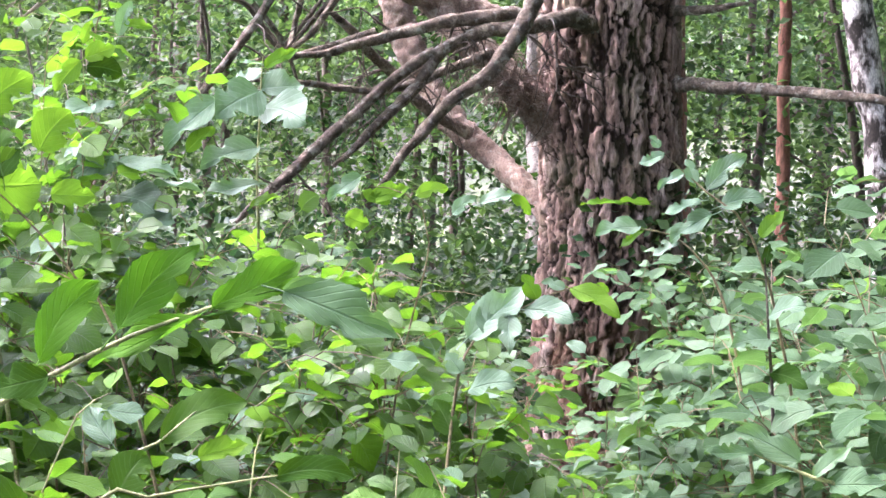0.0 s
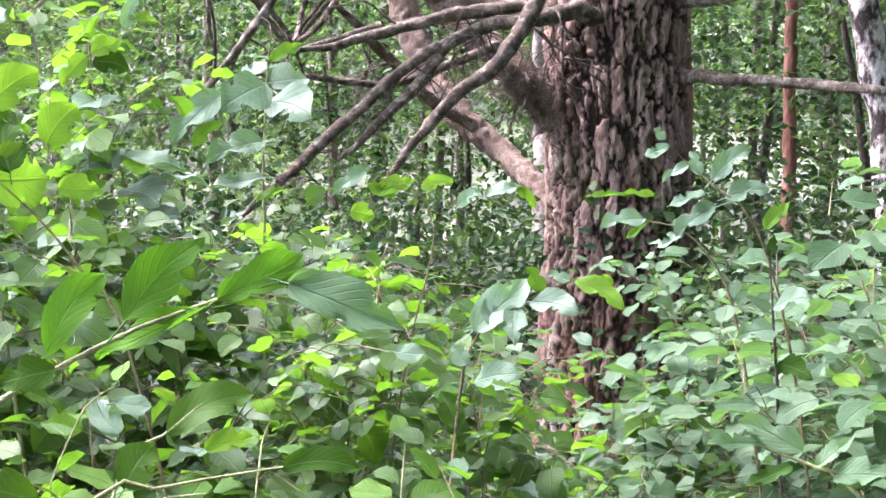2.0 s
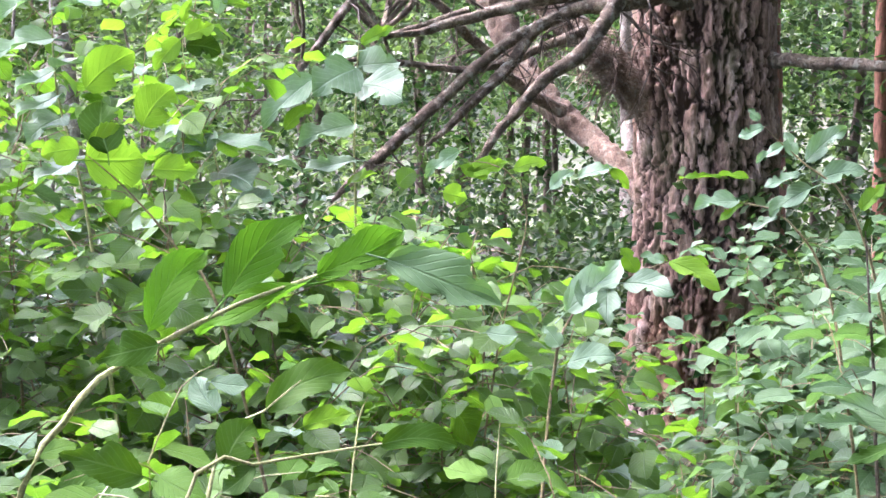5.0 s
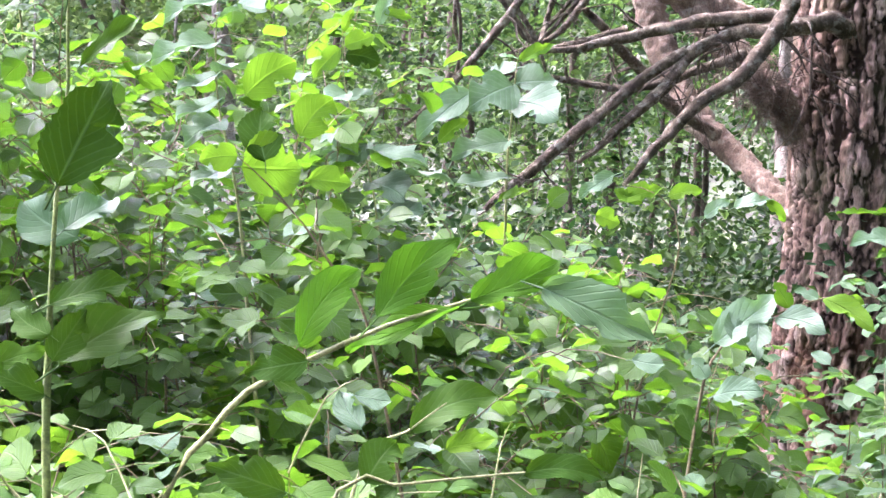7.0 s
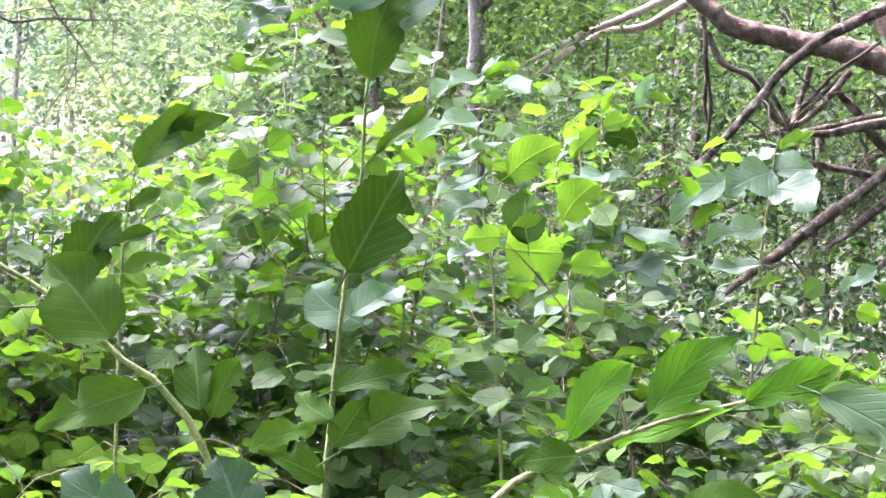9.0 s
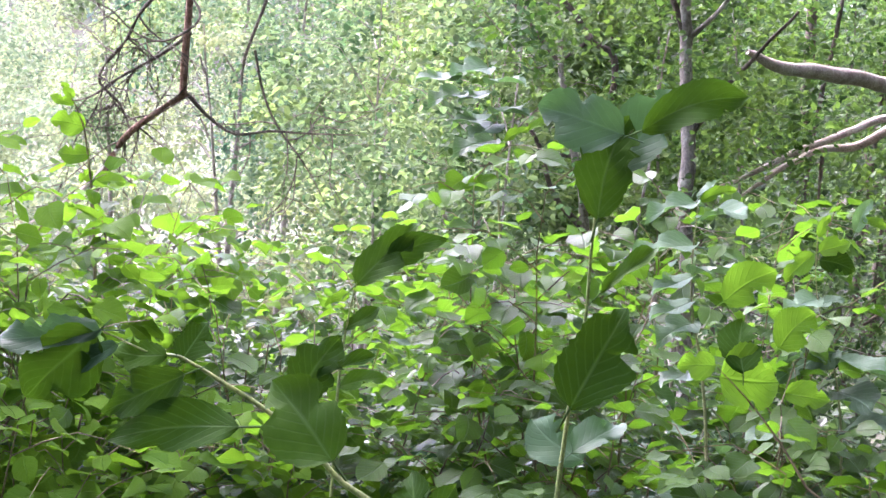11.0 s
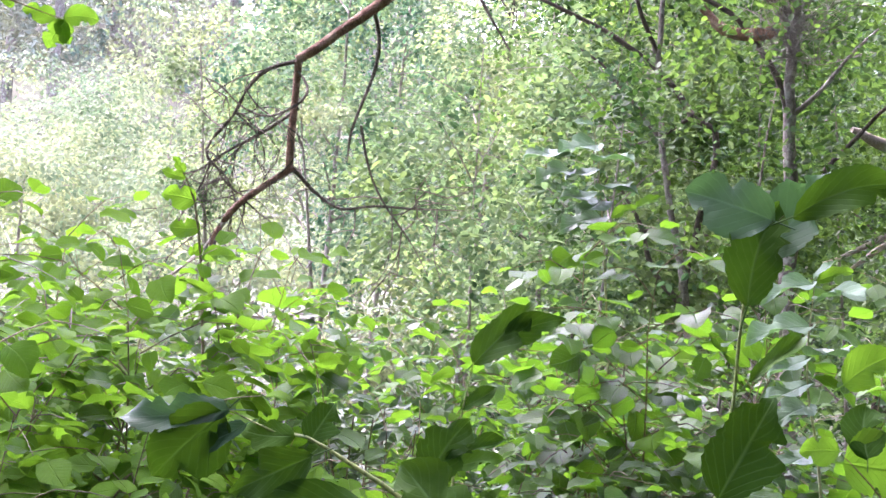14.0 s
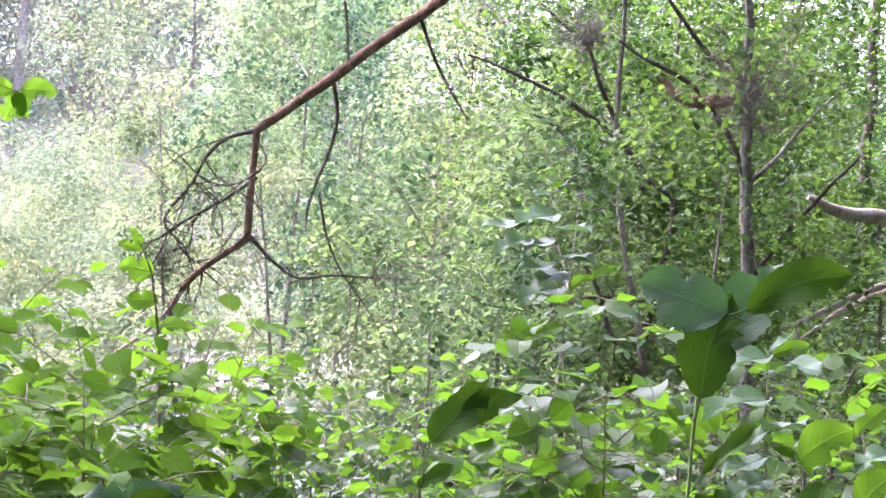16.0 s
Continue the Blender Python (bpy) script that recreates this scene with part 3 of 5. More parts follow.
BRANCHES = [
    ([(0.668, 7.269, 1.685), (0.485, 7.032, 1.738), (0.351, 6.94, 1.711), (0.234, 6.895, 1.702), (0.097, 6.899, 1.671), (-0.025, 6.85, 1.597), (-0.123, 6.798, 1.463), (-0.277, 6.738, 1.314), (-0.398, 6.676, 1.195)], [0.05, 0.036, 0.031, 0.029, 0.027, 0.024, 0.021, 0.017, 0.008]),
    ([(0.375, 6.989, 1.724), (0.288, 6.942, 1.749), (0.097, 6.898, 1.737), (-0.092, 6.849, 1.701), (-0.298, 6.793, 1.647), (-0.464, 6.784, 1.604), (-0.604, 6.723, 1.595)], [0.03, 0.028, 0.026, 0.023, 0.02, 0.014, 0.008]),
    ([(0.368, 6.879, 1.992), (0.333, 6.789, 1.803), (0.27, 6.744, 1.679), (0.172, 6.698, 1.546), (0.033, 6.648, 1.444), (-0.069, 6.644, 1.324), (-0.17, 6.586, 1.201), (-0.231, 6.58, 1.134)], [0.034, 0.032, 0.03, 0.028, 0.025, 0.022, 0.016, 0.007]),
    ([(-0.029, 6.85, 1.614), (-0.174, 6.797, 1.511), (-0.38, 6.734, 1.334), (-0.541, 6.666, 1.19), (-0.678, 6.593, 1.06), (-0.733, 6.532, 1.007)], [0.02, 0.021, 0.022, 0.021, 0.016, 0.006]),
    ([(-0.137, 6.787, 2.182), (-0.265, 6.693, 2.06), (-0.426, 6.642, 1.969), (-0.569, 6.587, 1.845), (-0.741, 6.525, 1.614), (-0.868, 6.458, 1.441), (-0.997, 6.386, 1.324)], [0.024, 0.022, 0.02, 0.018, 0.015, 0.012, 0.005]),
    ([(0.189, 7.198, 1.619), (-0.204, 7.096, 1.468), (-0.478, 6.983, 1.491), (-0.648, 6.969, 1.512), (-0.779, 6.906, 1.507)], [0.02, 0.016, 0.013, 0.01, 0.005]),
    ([(-0.463, 7.283, 1.787), (-0.325, 7.393, 1.651), (-0.204, 7.497, 1.517), (-0.056, 7.597, 1.377), (0.109, 7.693, 1.28)], [0.014, 0.02, 0.024, 0.026, 0.028]),
    ([(0.895, 7.295, 1.495), (0.963, 7.135, 1.489), (1.107, 7.012, 1.476), (1.297, 6.878, 1.468), (1.477, 6.738, 1.45), (1.724, 6.576, 1.429)], [0.034, 0.026, 0.024, 0.021, 0.02, 0.012]),
    ([(0.896, 7.243, 1.773), (1.033, 7.123, 1.785), (1.154, 7.003, 1.801)], [0.022, 0.016, 0.006]),
    ([(-0.677, 6.663, 1.789), (-0.598, 6.673, 1.678), (-0.559, 6.677, 1.597), (-0.529, 6.679, 1.516)], [0.01, 0.01, 0.008, 0.005]),
    ([(-0.528, 6.976, 1.851), (-0.557, 6.977, 1.724), (-0.596, 6.874, 1.629), (-0.688, 6.864, 1.764)], [0.013, 0.012, 0.009, 0.006]),
    ([(-0.38, 6.986, 1.84), (-0.477, 6.983, 1.703), (-0.596, 6.874, 1.608), (-0.742, 6.86, 1.576)], [0.014, 0.013, 0.01, 0.005]),
    ([(-0.957, 7.333, 1.863), (-0.945, 7.339, 1.686), (-0.924, 7.342, 1.575), (-0.975, 7.332, 1.374)], [0.01, 0.009, 0.008, 0.005]),
]
for i, (pts, rad) in enumerate(BRANCHES):
    branch = part("branch", mesh_from("branch", *tube(pts, rad, 12, 0.016, 0.12, 0.012, i, 0.12), dead_wood), pine, "bare grey dead branch")
    if i in (0, 1, 3, 4, 5, 6):
        add_twigs(branch, twiglets(pts, rad[2] * 0.45, 7 if i != 4 else 5, 0.4, 90 + i, 0.5), dark_twig, "thin bare dead twig")
# great limb over the view and the leaning limb behind
GREAT_LIMBS = [
    ([(0.235, 7.404, 1.736), (-0.025, 7.408, 1.828), (-0.268, 7.353, 1.894), (-0.457, 7.293, 1.932), (-0.651, 7.279, 1.955), (-0.849, 7.258, 2.001), (-0.973, 7.24, 2.066), (-1.078, 7.218, 2.172)], [0.06, 0.055, 0.05, 0.047, 0.043, 0.04, 0.035, 0.03]),
    ([(0.445, 7.558, 0.937), (0.347, 7.723, 1.053), (0.233, 7.884, 1.151), (0.039, 7.995, 1.317), (-0.072, 8.099, 1.474), (-0.172, 8.198, 1.696), (-0.262, 8.286, 1.997)], [0.045, 0.05, 0.052, 0.06, 0.066, 0.068, 0.066]),
    ([(0.486, 7.327, 1.284), (0.371, 7.288, 1.397), (0.237, 7.296, 1.531), (0.036, 7.399, 1.732), (-0.1, 7.495, 1.869), (-0.331, 7.576, 2.1)], [0.09, 0.075, 0.065, 0.06, 0.055, 0.04]),
]
for i, (pts, rad) in enumerate(GREAT_LIMBS):
    limb = part("limb", mesh_from("limb", *tube(pts, rad, 26, 0.012, 0.1, 0.01, 20 + i, 0.16), limb_bark), pine, "thick reddish-brown limb")
add_twigs(limb, twiglets([(0.388, 7.185, 1.345), (0.255, 7.195, 1.51), (0.102, 7.249, 1.663)], 0.012, 60, 0.22, 7, 0.3), limb_bark, "tangled brown dead twig on the limb")
HANGING = [
    ([(-1.033, 7.181, 2.074), (-1.159, 7.117, 1.986), (-1.351, 6.986, 1.912), (-1.453, 6.868, 1.817), (-1.541, 6.749, 1.733)], [0.018, 0.017, 0.014, 0.011, 0.004], pale_wood),
    ([(-0.96, 7.193, 2.024), (-0.935, 7.154, 1.849), (-0.911, 7.16, 1.677), (-0.913, 7.158, 1.436)], [0.01, 0.009, 0.008, 0.004], dark_twig),
    ([(-0.938, 7.199, 1.96), (-0.87, 7.162, 1.843), (-0.748, 7.176, 1.786), (-0.651, 7.187, 1.641), (-0.56, 7.193, 1.701), (-0.444, 7.197, 1.838), (-0.287, 7.199, 1.976)], [0.012, 0.012, 0.011, 0.01, 0.009, 0.008, 0.006], dark_twig),
    ([(-1.299, 6.995, 1.915), (-1.3, 6.998, 1.842), (-1.297, 7.001, 1.735)], [0.008, 0.008, 0.004], limb_bark),
    ([(-0.578, 6.992, 1.591), (-0.437, 7.001, 1.633), (-0.257, 7.008, 1.687)], [0.012, 0.016, 0.02], dead_wood),
    ([(-0.731, 7.178, 1.45), (-0.558, 7.193, 1.68), (-0.402, 7.199, 1.841)], [0.005, 0.009, 0.012], dark_twig),
    ([(-1.3, 5.537, 2.149), (-1.227, 5.657, 2.131), (-1.126, 5.881, 2.129), (-0.996, 6.206, 2.136), (-0.618, 7.153, 2.183)], [0.008, 0.019, 0.024, 0.028, 0.034], pale_wood),
    ([(-1.076, 7.11, 2.084), (-1.238, 6.989, 1.995), (-1.377, 6.866, 1.914), (-1.492, 6.744, 1.829), (-1.643, 6.61, 1.738)], [0.016, 0.015, 0.013, 0.01, 0.004], pale_wood),
]
for i, (pts, rad, mat) in enumerate(HANGING):
    part("branch", mesh_from("branch", *tube(pts, rad, 8, 0.03, 0.1, 0.012, 40 + i), mat), pine)


# ================= slender trunks behind =================
def pole_tree(name, pts, rad, mat, label, sides=14):
    t = thing(name, pts[0], label, "tree")
    part("trunk", mesh_from("trunk", *tube(pts, rad, sides, 0.06, 0.08, 0.01, len(pts)), mat), t)
    rng = np.random.default_rng(len(label))
    top = Vector(pts[-1])
    for k in range(5):
        q = Vector(pts[-2]).lerp(top, 0.35 + 0.13 * k)
        a = rng.uniform(0, 2 * math.pi)
        e = q + Vector((math.cos(a), math.sin(a), 0.5)) * rng.uniform(0.7, 1.2)
        part("branch", mesh_from("branch", *tube([q, q.lerp(e, 0.5) + Vector((0, 0, 0.08)), e], [0.02, 0.014, 0.005], 6, 0.1, 0.1, 0.02, k), mat), t)
    p = rng.normal(size=(1500, 3)).clip(-1.7, 1.7) * np.array([0.8, 0.8, 0.9]) + np.array(top)
    tagged(part("crown", leaf_cloud("crown", p, 0.12, wood_leaf, len(label), far=True), t), kind="stuff")
    return t


pole_tree("pine_tree", [(1.549, 8.404, -0.499), (1.594, 8.631, 0.963), (1.597, 8.654, 1.597), (1.588, 8.621, 2.375), (1.403, 7.886, 5.244)], [0.036, 0.032, 0.03, 0.028, 0.015], far_pine_bark, "slender young pine with rusty brown bark")
pole_tree("birch_tree", [(1.995, 7.88, -0.52), (1.945, 8.158, 1.123), (1.893, 8.183, 1.447), (1.829, 8.195, 1.845), (1.757, 8.19, 2.238), (1.444, 7.739, 4.531)], [0.085, 0.072, 0.068, 0.064, 0.06, 0.03], birch_bark, "white birch trunk with black cracked patches")
pole_tree("pine_tree", [(1.17, 9.235, -0.295), (1.175, 9.363, 0.502), (1.153, 9.425, 1.309), (1.137, 9.428, 1.882), (1.045, 8.987, 4.498)], [0.11, 0.095, 0.09, 0.088, 0.06], far_pine_bark, "reddish pine trunk half hidden behind the old pine")
pole_tree("birch_tree", [(0.458, 8.687, -0.709), (0.458, 8.971, 1.048), (0.451, 8.986, 1.378), (0.37, 8.163, 5.372)], [0.06, 0.05, 0.048, 0.02], alder_bark, "pale grey trunk close behind the old pine")

# ================= understorey shrubs =================

# young and soft: shares of leaves in the backlit and sheen tones
def shrub(name, x, y, top, spread, stems, seed, shapes, meshes, joined_mat, leaf, label, limit=260, young=0.12, stem_mat=None, density=1.0, lean=(0, 0), face=(-0.3, 0.35), soft=0.0):
    """A many-stemmed shrub: arching stems, side shoots, leaves in two rows along each shoot."""
    rng = random.Random(seed)
    z0 = height(x, y) - 0.02
    sh = thing(name, (x, y, z0), label, "shrub", group="shrubs under the trees")
    toward = (Vector((0, 0, 0)) - Vector((x, y, 0))).normalized()
    spots = []
    for s in range(stems):
        a = 2 * math.pi * s / stems + rng.uniform(-0.5, 0.5)
        reach = spread * rng.uniform(0.45, 1.0)
        h = top * rng.uniform(0.8, 1.02)
        b = Vector((x + 0.08 * math.cos(a), y + 0.08 * math.sin(a), z0))
        tipv = Vector((x + reach * math.cos(a) + lean[0], y + reach * math.sin(a) + lean[1], z0 + h))
        mid1 = b.lerp(tipv, 0.35) + Vector((rng.gauss(0, .04), rng.gauss(0, .04), 0.12 * h))
        mid2 = b.lerp(tipv, 0.7) + Vector((rng.gauss(0, .05), rng.gauss(0, .05), 0.1 * h))
        pts = [b, mid1, mid2, tipv]
        pieces = [tube(pts, [0.004, 0.003, 0.0019, 0.0008], 5, 0.09, 0.1, 0.01, seed + s)]
        rows = spline(pts, [1, 1, 1, 1], 0.05)
        n = len(rows)
        side = 1
        for k in range(int(n * 0.28), n):
            if rng.random() > 0.95 * density:
                continue
            q = rows[k][0]
            out = Vector((math.cos(a), math.sin(a), 0))
            perp = Vector((-out.y, out.x, 0)) * side
            side = -side
            way = (out * rng.uniform(-0.3, 0.8) + perp * rng.uniform(0.5, 1.2) + toward * rng.uniform(0, 0.5) + Vector((0, 0, rng.uniform(0.15, 0.75)))).normalized()
            ln = rng.uniform(0.14, 0.42) * (1.15 - 0.6 * k / n)
            e = q + way * ln + Vector((0, 0, -0.12 * ln))
            mid = q + way * ln * 0.5 + Vector((0, 0, 0.02))
            pieces.append(tube([q, mid, e], [0.0015, 0.0012, 0.0007], 3, 0.12, 0.05, 0, seed))
            m = max(2, int(ln / (leaf * (0.53 if soft else 0.45))))
            ls = 1
            for j in range(m + 1):
                t = (j + 0.6) / (m + 0.6)
                p = q.lerp(e, t) if t > 0.5 else q.lerp(mid, t * 2)
                flat = way.cross(Vector((0, 0, 1))).normalized() * ls
                ls = -ls
                along = (way * (0.55 if j < m else 1.6) + flat * rng.uniform(0.6, 1.1) + Vector((0, 0, rng.gauss(-0.3, 0.3)))).normalized()
                normal = (Vector((0, 0, 1)) + toward * rng.uniform(*face) + Vector((rng.gauss(0, 0.38), rng.gauss(0, 0.38), 0))).normalized()
                size = leaf * rng.uniform(0.62, 1.2) * (0.75 if j == m else 1)
                spots.append((p + along * size * 0.2, along, normal, size, rng.random()))
        part("stem", mesh_from("stem", *joined(pieces), stem_mat or brown_stem), sh)
    spots.sort(key=lambda s: (s[0] - EYE).length)
    step = max(1.0, len(spots) / limit)
    picked = set(int(i * step) for i in range(limit))
    rest = []
    for i, (p, al, no, si, r) in enumerate(spots):
        m = leaf_pose(p, al, no, si)
        if i in picked:
            add_leaf(sh, lime_me[i % len(lime_me)] if r < young else round_sheen_me[i % len(round_sheen_me)] if r > 1 - soft else meshes[i % len(meshes)], m)
        else:
            rest.append((i, m))
    if rest:
        tagged(part("leaves", join_blades(shapes, rest, joined_mat, "leaves"), sh), kind="stuff")
    return sh


HAZEL = "hazel bush with broad soft rounded green leaves on brown stems"
SHADE = "low shade bush with matt bluish-green oval leaves"
SHRUBS = [
    # bearing, distance, top, spread, stems, kind
    (14, 2.0, 1.08, 0.5, 7, 0), (7, 2.0, 1.0, 0.5, 7, 0), (1, 2.3, 0.95, 0.5, 7, 0), (-5, 2.4, 0.86, 0.45, 7, 1), (-11, 2.3, 0.96, 0.5, 7, 1),
    (15, 3.2, 1.5, 0.36, 9, 0), (5.5, 3.5, 1.2, 0.42, 8, 0), (-1, 3.8, 0.84, 0.5, 8, 0), (-11.5, 3.6, 0.94, 0.38, 8, 1), (-15.5, 3.5, 1.25, 0.45, 9, 1),
    (17, 3.5, 1.66, 0.6, 9, 0), (24, 3.6, 1.5, 0.6, 9, 0), (20, 2.2, 1.12, 0.5, 7, 0), (27, 2.3, 1.1, 0.5, 5, 0), (34, 2.4, 1.15, 0.5, 5, 0),
    (3, 3.0, 1.2, 0.34, 9, 0), (8.5, 2.9, 1.3, 0.34, 9, 0), (30.5, 3.4, 1.42, 0.55, 9, 0), (36.5, 3.4, 1.65, 0.5, 10, 0), (43, 3.0, 1.5, 0.6, 8, 0), (-19, 3.0, 1.3, 0.6, 8, 1), (-3, 5.0, 0.62, 0.6, 8, 1), (-11.5, 5.2, 0.98, 0.6, 9, 1),
    (8, 5.2, 1.0, 0.55, 8, 1), (18.5, 5.2, 1.5, 0.6, 9, 0), (23, 5.2, 1.5, 0.7, 9, 0), (33, 5.2, 1.5, 0.7, 8, 0), (2, 5.4, 0.8, 0.5, 8, 1), (38.5, 2.9, 1.38, 0.42, 9, 2), (33, 3.0, 1.22, 0.42, 9, 2), (41, 3.7, 1.68, 0.5, 9, 2), (28, 3.0, 1.15, 0.42, 8, 2),
]
for i, (az, d, top, spread, stems, kind) in enumerate(SHRUBS):
    x, y = bearing(az, d)
    stems = round(stems * 1.25)
    if kind != 1:
        # bushes towards the clearing take mostly the painted backlit tone
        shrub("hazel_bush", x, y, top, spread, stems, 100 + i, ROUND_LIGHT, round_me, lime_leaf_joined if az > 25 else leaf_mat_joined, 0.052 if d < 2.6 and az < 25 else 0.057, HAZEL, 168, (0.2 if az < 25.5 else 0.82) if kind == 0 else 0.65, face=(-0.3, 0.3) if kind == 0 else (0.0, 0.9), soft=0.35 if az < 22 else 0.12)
    else:
        shrub("shade_bush", x, y, top, spread, stems, 100 + i, OVAL_LIGHT, oval_shade_me, shade_leaf_joined, 0.062 if d < 2.6 else 0.068, SHADE, 168, 0.05)

# the sallow thicket nearest to the path
for i, (az, d, top, spread, stems) in enumerate(((5.5, 1.95, 1.06, 0.26, 9), (11, 1.9, 1.14, 0.26, 10), (16.5, 1.86, 1.18, 0.26, 10), (22, 1.9, 1.1, 0.28, 10))):
    x, y = bearing(az, d)
    shrub("sallow_bush", x, y, top, spread, stems, 180 + i, OVAL_LIGHT, near_me, near_leaf_joined, 0.058, "sallow bush beside the path with overlapping oval green leaves", 120, 0.1, pale_stem, face=(-0.2, 0.7), soft=0.18)

# ================= woods behind =================


def crown_points(rng, centre, radius, n, clumps, spread=0.28):
    """Leaf places in clumps through an uneven crown."""
    c = rng.normal(size=(clumps, 3))
    c /= np.linalg.norm(c, axis=1, keepdims=True)
    c *= rng.uniform(0.35, 1.0, (clumps, 1)) ** 0.6
    pick = rng.integers(0, clumps, n)
    p = c[pick] + rng.normal(size=(n, 3)) * spread * rng.uniform(0.5, 1.2, (clumps, 1))[pick]
    return p * np.array(radius) + np.array(centre)


def puff_points(rng, centre, radius, n, clumps):
    """Leaf places on the skins of many rounded clumps, and the way out of each clump."""
    c = rng.normal(size=(clumps, 3))
    c /= np.linalg.norm(c, axis=1, keepdims=True)
    c *= rng.uniform(0.35, 1.0, (clumps, 1)) ** 0.4
    size = rng.uniform(0.14, 0.4, clumps)
    pick = rng.choice(clumps, n, p=size ** 2 / (size ** 2).sum())
    way = rng.normal(size=(n, 3))
    way /= np.linalg.norm(way, axis=1, keepdims=True)
    way[:, 2] = np.where((way[:, 2] < -0.2) & (rng.uniform(size=n) < 0.6), -way[:, 2], way[:, 2])
    p = c[pick] + way * (size[pick] * rng.uniform(0.55, 1.1, n))[:, None]
    return p * np.array(radius) + np.array(centre), way


def small_tree(name, x, y, h, crown_z, radius, n, clumps, leaf, mat, seed, label, trunk_r=0.04, bark=None, spread=0.25, puffs=False):
    rng = np.random.default_rng(seed)
    z0 = height(x, y) - 0.05
    t = thing(name, (x, y, z0), label, "tree", group="trees of the wood")
    lx, ly = rng.normal(0, 0.25, 2)
    pts = [(x, y, z0), (x + lx * 0.3, y + ly * 0.3, z0 + h * 0.4), (x + lx, y + ly, z0 + h)]
    part("trunk", mesh_from("trunk", *tube(pts, [trunk_r, trunk_r * 0.75, trunk_r * 0.2], 8, 0.25, 0.1, 0.02, seed), bark or dark_twig), t)
    for k in range(7):
        f = rng.uniform(0.25, 0.9)
        q = Vector(pts[0]).lerp(Vector(pts[2]), f)
        a = rng.uniform(0, 2 * math.pi)
        e = q + Vector((math.cos(a) * radius[0] * 0.9, math.sin(a) * radius[1] * 0.9, rng.uniform(-0.1, 0.7) * radius[2] * 0.5))
        limb = tube([q, q.lerp(e, 0.5) + Vector((0, 0, 0.1)), e], [trunk_r * 0.35, trunk_r * 0.22, trunk_r * 0.06], 5, 0.2, 0.1, 0.02, seed + k)
        part("branch", mesh_from("branch", *limb, bark or dark_twig), t)
    place = (x + lx * 0.6, y + ly * 0.6, z0 + crown_z)
    pts, way = puff_points(rng, place, radius, n, clumps) if puffs else (crown_points(rng, place, radius, n, clumps, spread), None)
    tagged(part("crown", leaf_cloud("crown", pts, leaf, mat, seed, far=y > 8.0, outward=way), t), kind="stuff")
    return t


rngw = np.random.default_rng(5)
k = 0
for az in np.arange(-22, 26, 3.2):
    for d, hh in ((10.5, 3.4), (14, 4.6), (19, 6.5)):
        a, dd = az + rngw.normal(0, 0.9), d + rngw.normal(0, 0.9)
        x, y = bearing(a, dd)
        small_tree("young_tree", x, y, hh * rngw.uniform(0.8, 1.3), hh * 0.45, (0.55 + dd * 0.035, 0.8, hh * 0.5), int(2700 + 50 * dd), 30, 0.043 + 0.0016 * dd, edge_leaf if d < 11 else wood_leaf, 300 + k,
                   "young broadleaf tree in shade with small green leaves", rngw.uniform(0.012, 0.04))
        k += 1
for az, d, r in ((3.6, 12, 0.035), (2.4, 13.5, 0.06), (1.2, 11.5, 0.025), (4.8, 14, 0.05), (7.2, 12.5, 0.04), (8.6, 15, 0.07), (10.5, 13, 0.045), (-0.4, 12, 0.03), (-6.4, 12.5, 0.045), (-9.3, 11.5, 0.03), (-11.6, 13.5, 0.06)):
    x, y = bearing(az, d)
    lean = rngw.normal(0, 0.25)
    z0 = height(x, y) - 0.05
    trunk = thing("bare_trunk", (x, y, z0), "dark slender trunk in the shade of the wood", "tree", group="trees of the wood")
    part("trunk", mesh_from("trunk", *tube([(x, y, z0), (x + lean * 0.3, y, z0 + 2.5), (x + lean, y, z0 + 8.5)], [r, r * 0.85, r * 0.5], 10, 0.2, 0.1, 0.03, int(d * 10)), dark_twig), trunk)
# low growth between the trunks
for az in np.arange(-22, 44, 4):
    a, dd = az + rngw.normal(0, 1), rngw.uniform(6.5, 9)
    x, y = bearing(a, dd)
    z0 = height(x, y)
    b = thing("undergrowth", (x, y, z0), "low leafy undergrowth on the woodland floor", "undergrowth", kind="stuff")
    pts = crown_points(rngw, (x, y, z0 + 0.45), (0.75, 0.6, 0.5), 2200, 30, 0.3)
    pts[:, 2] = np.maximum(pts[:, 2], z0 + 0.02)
    tagged(part("leaves", leaf_cloud("leaves", pts, 0.055, shaded_undergrowth_leaf, 500 + k, far=True), b), kind="stuff")
    k += 1

# small-leaved bushes between the hazels
for i, az in enumerate(np.arange(9, 46, 2.6)):
    a, dd = az + rngw.normal(0, 0.6), rngw.uniform(3.7, 4.9)
    x, y = bearing(a, dd)
    z0 = height(x, y)
    top = 1.15 if az < 27 else 1.3
    b = thing("low_bush", (x, y, z0), "low bush with small shining grey-green leaves", "bush", group="low bushes between the hazels")
    for _ in range(3):
        e = Vector((x, y, z0 + top)) + Vector((rngw.normal(0, 0.2), rngw.normal(0, 0.15), 0))
        part("stem", mesh_from("stem", *tube([(x, y, z0 - 0.03), Vector((x, y, z0)).lerp(e, 0.5) + Vector((0.03, 0, 0)), e], [0.005, 0.004, 0.0015], 4, 0.1, 0.06, 0.004, i), brown_stem), b)
    pts = crown_points(rngw, (x, y, z0 + top * 0.72), (0.3, 0.34, top * 0.3), 1700, 26, 0.3)
    tagged(part("leaves", leaf_cloud("leaves", pts, 0.037, low_leaf, 540 + i, flat=0.9, far=True), b), kind="stuff")

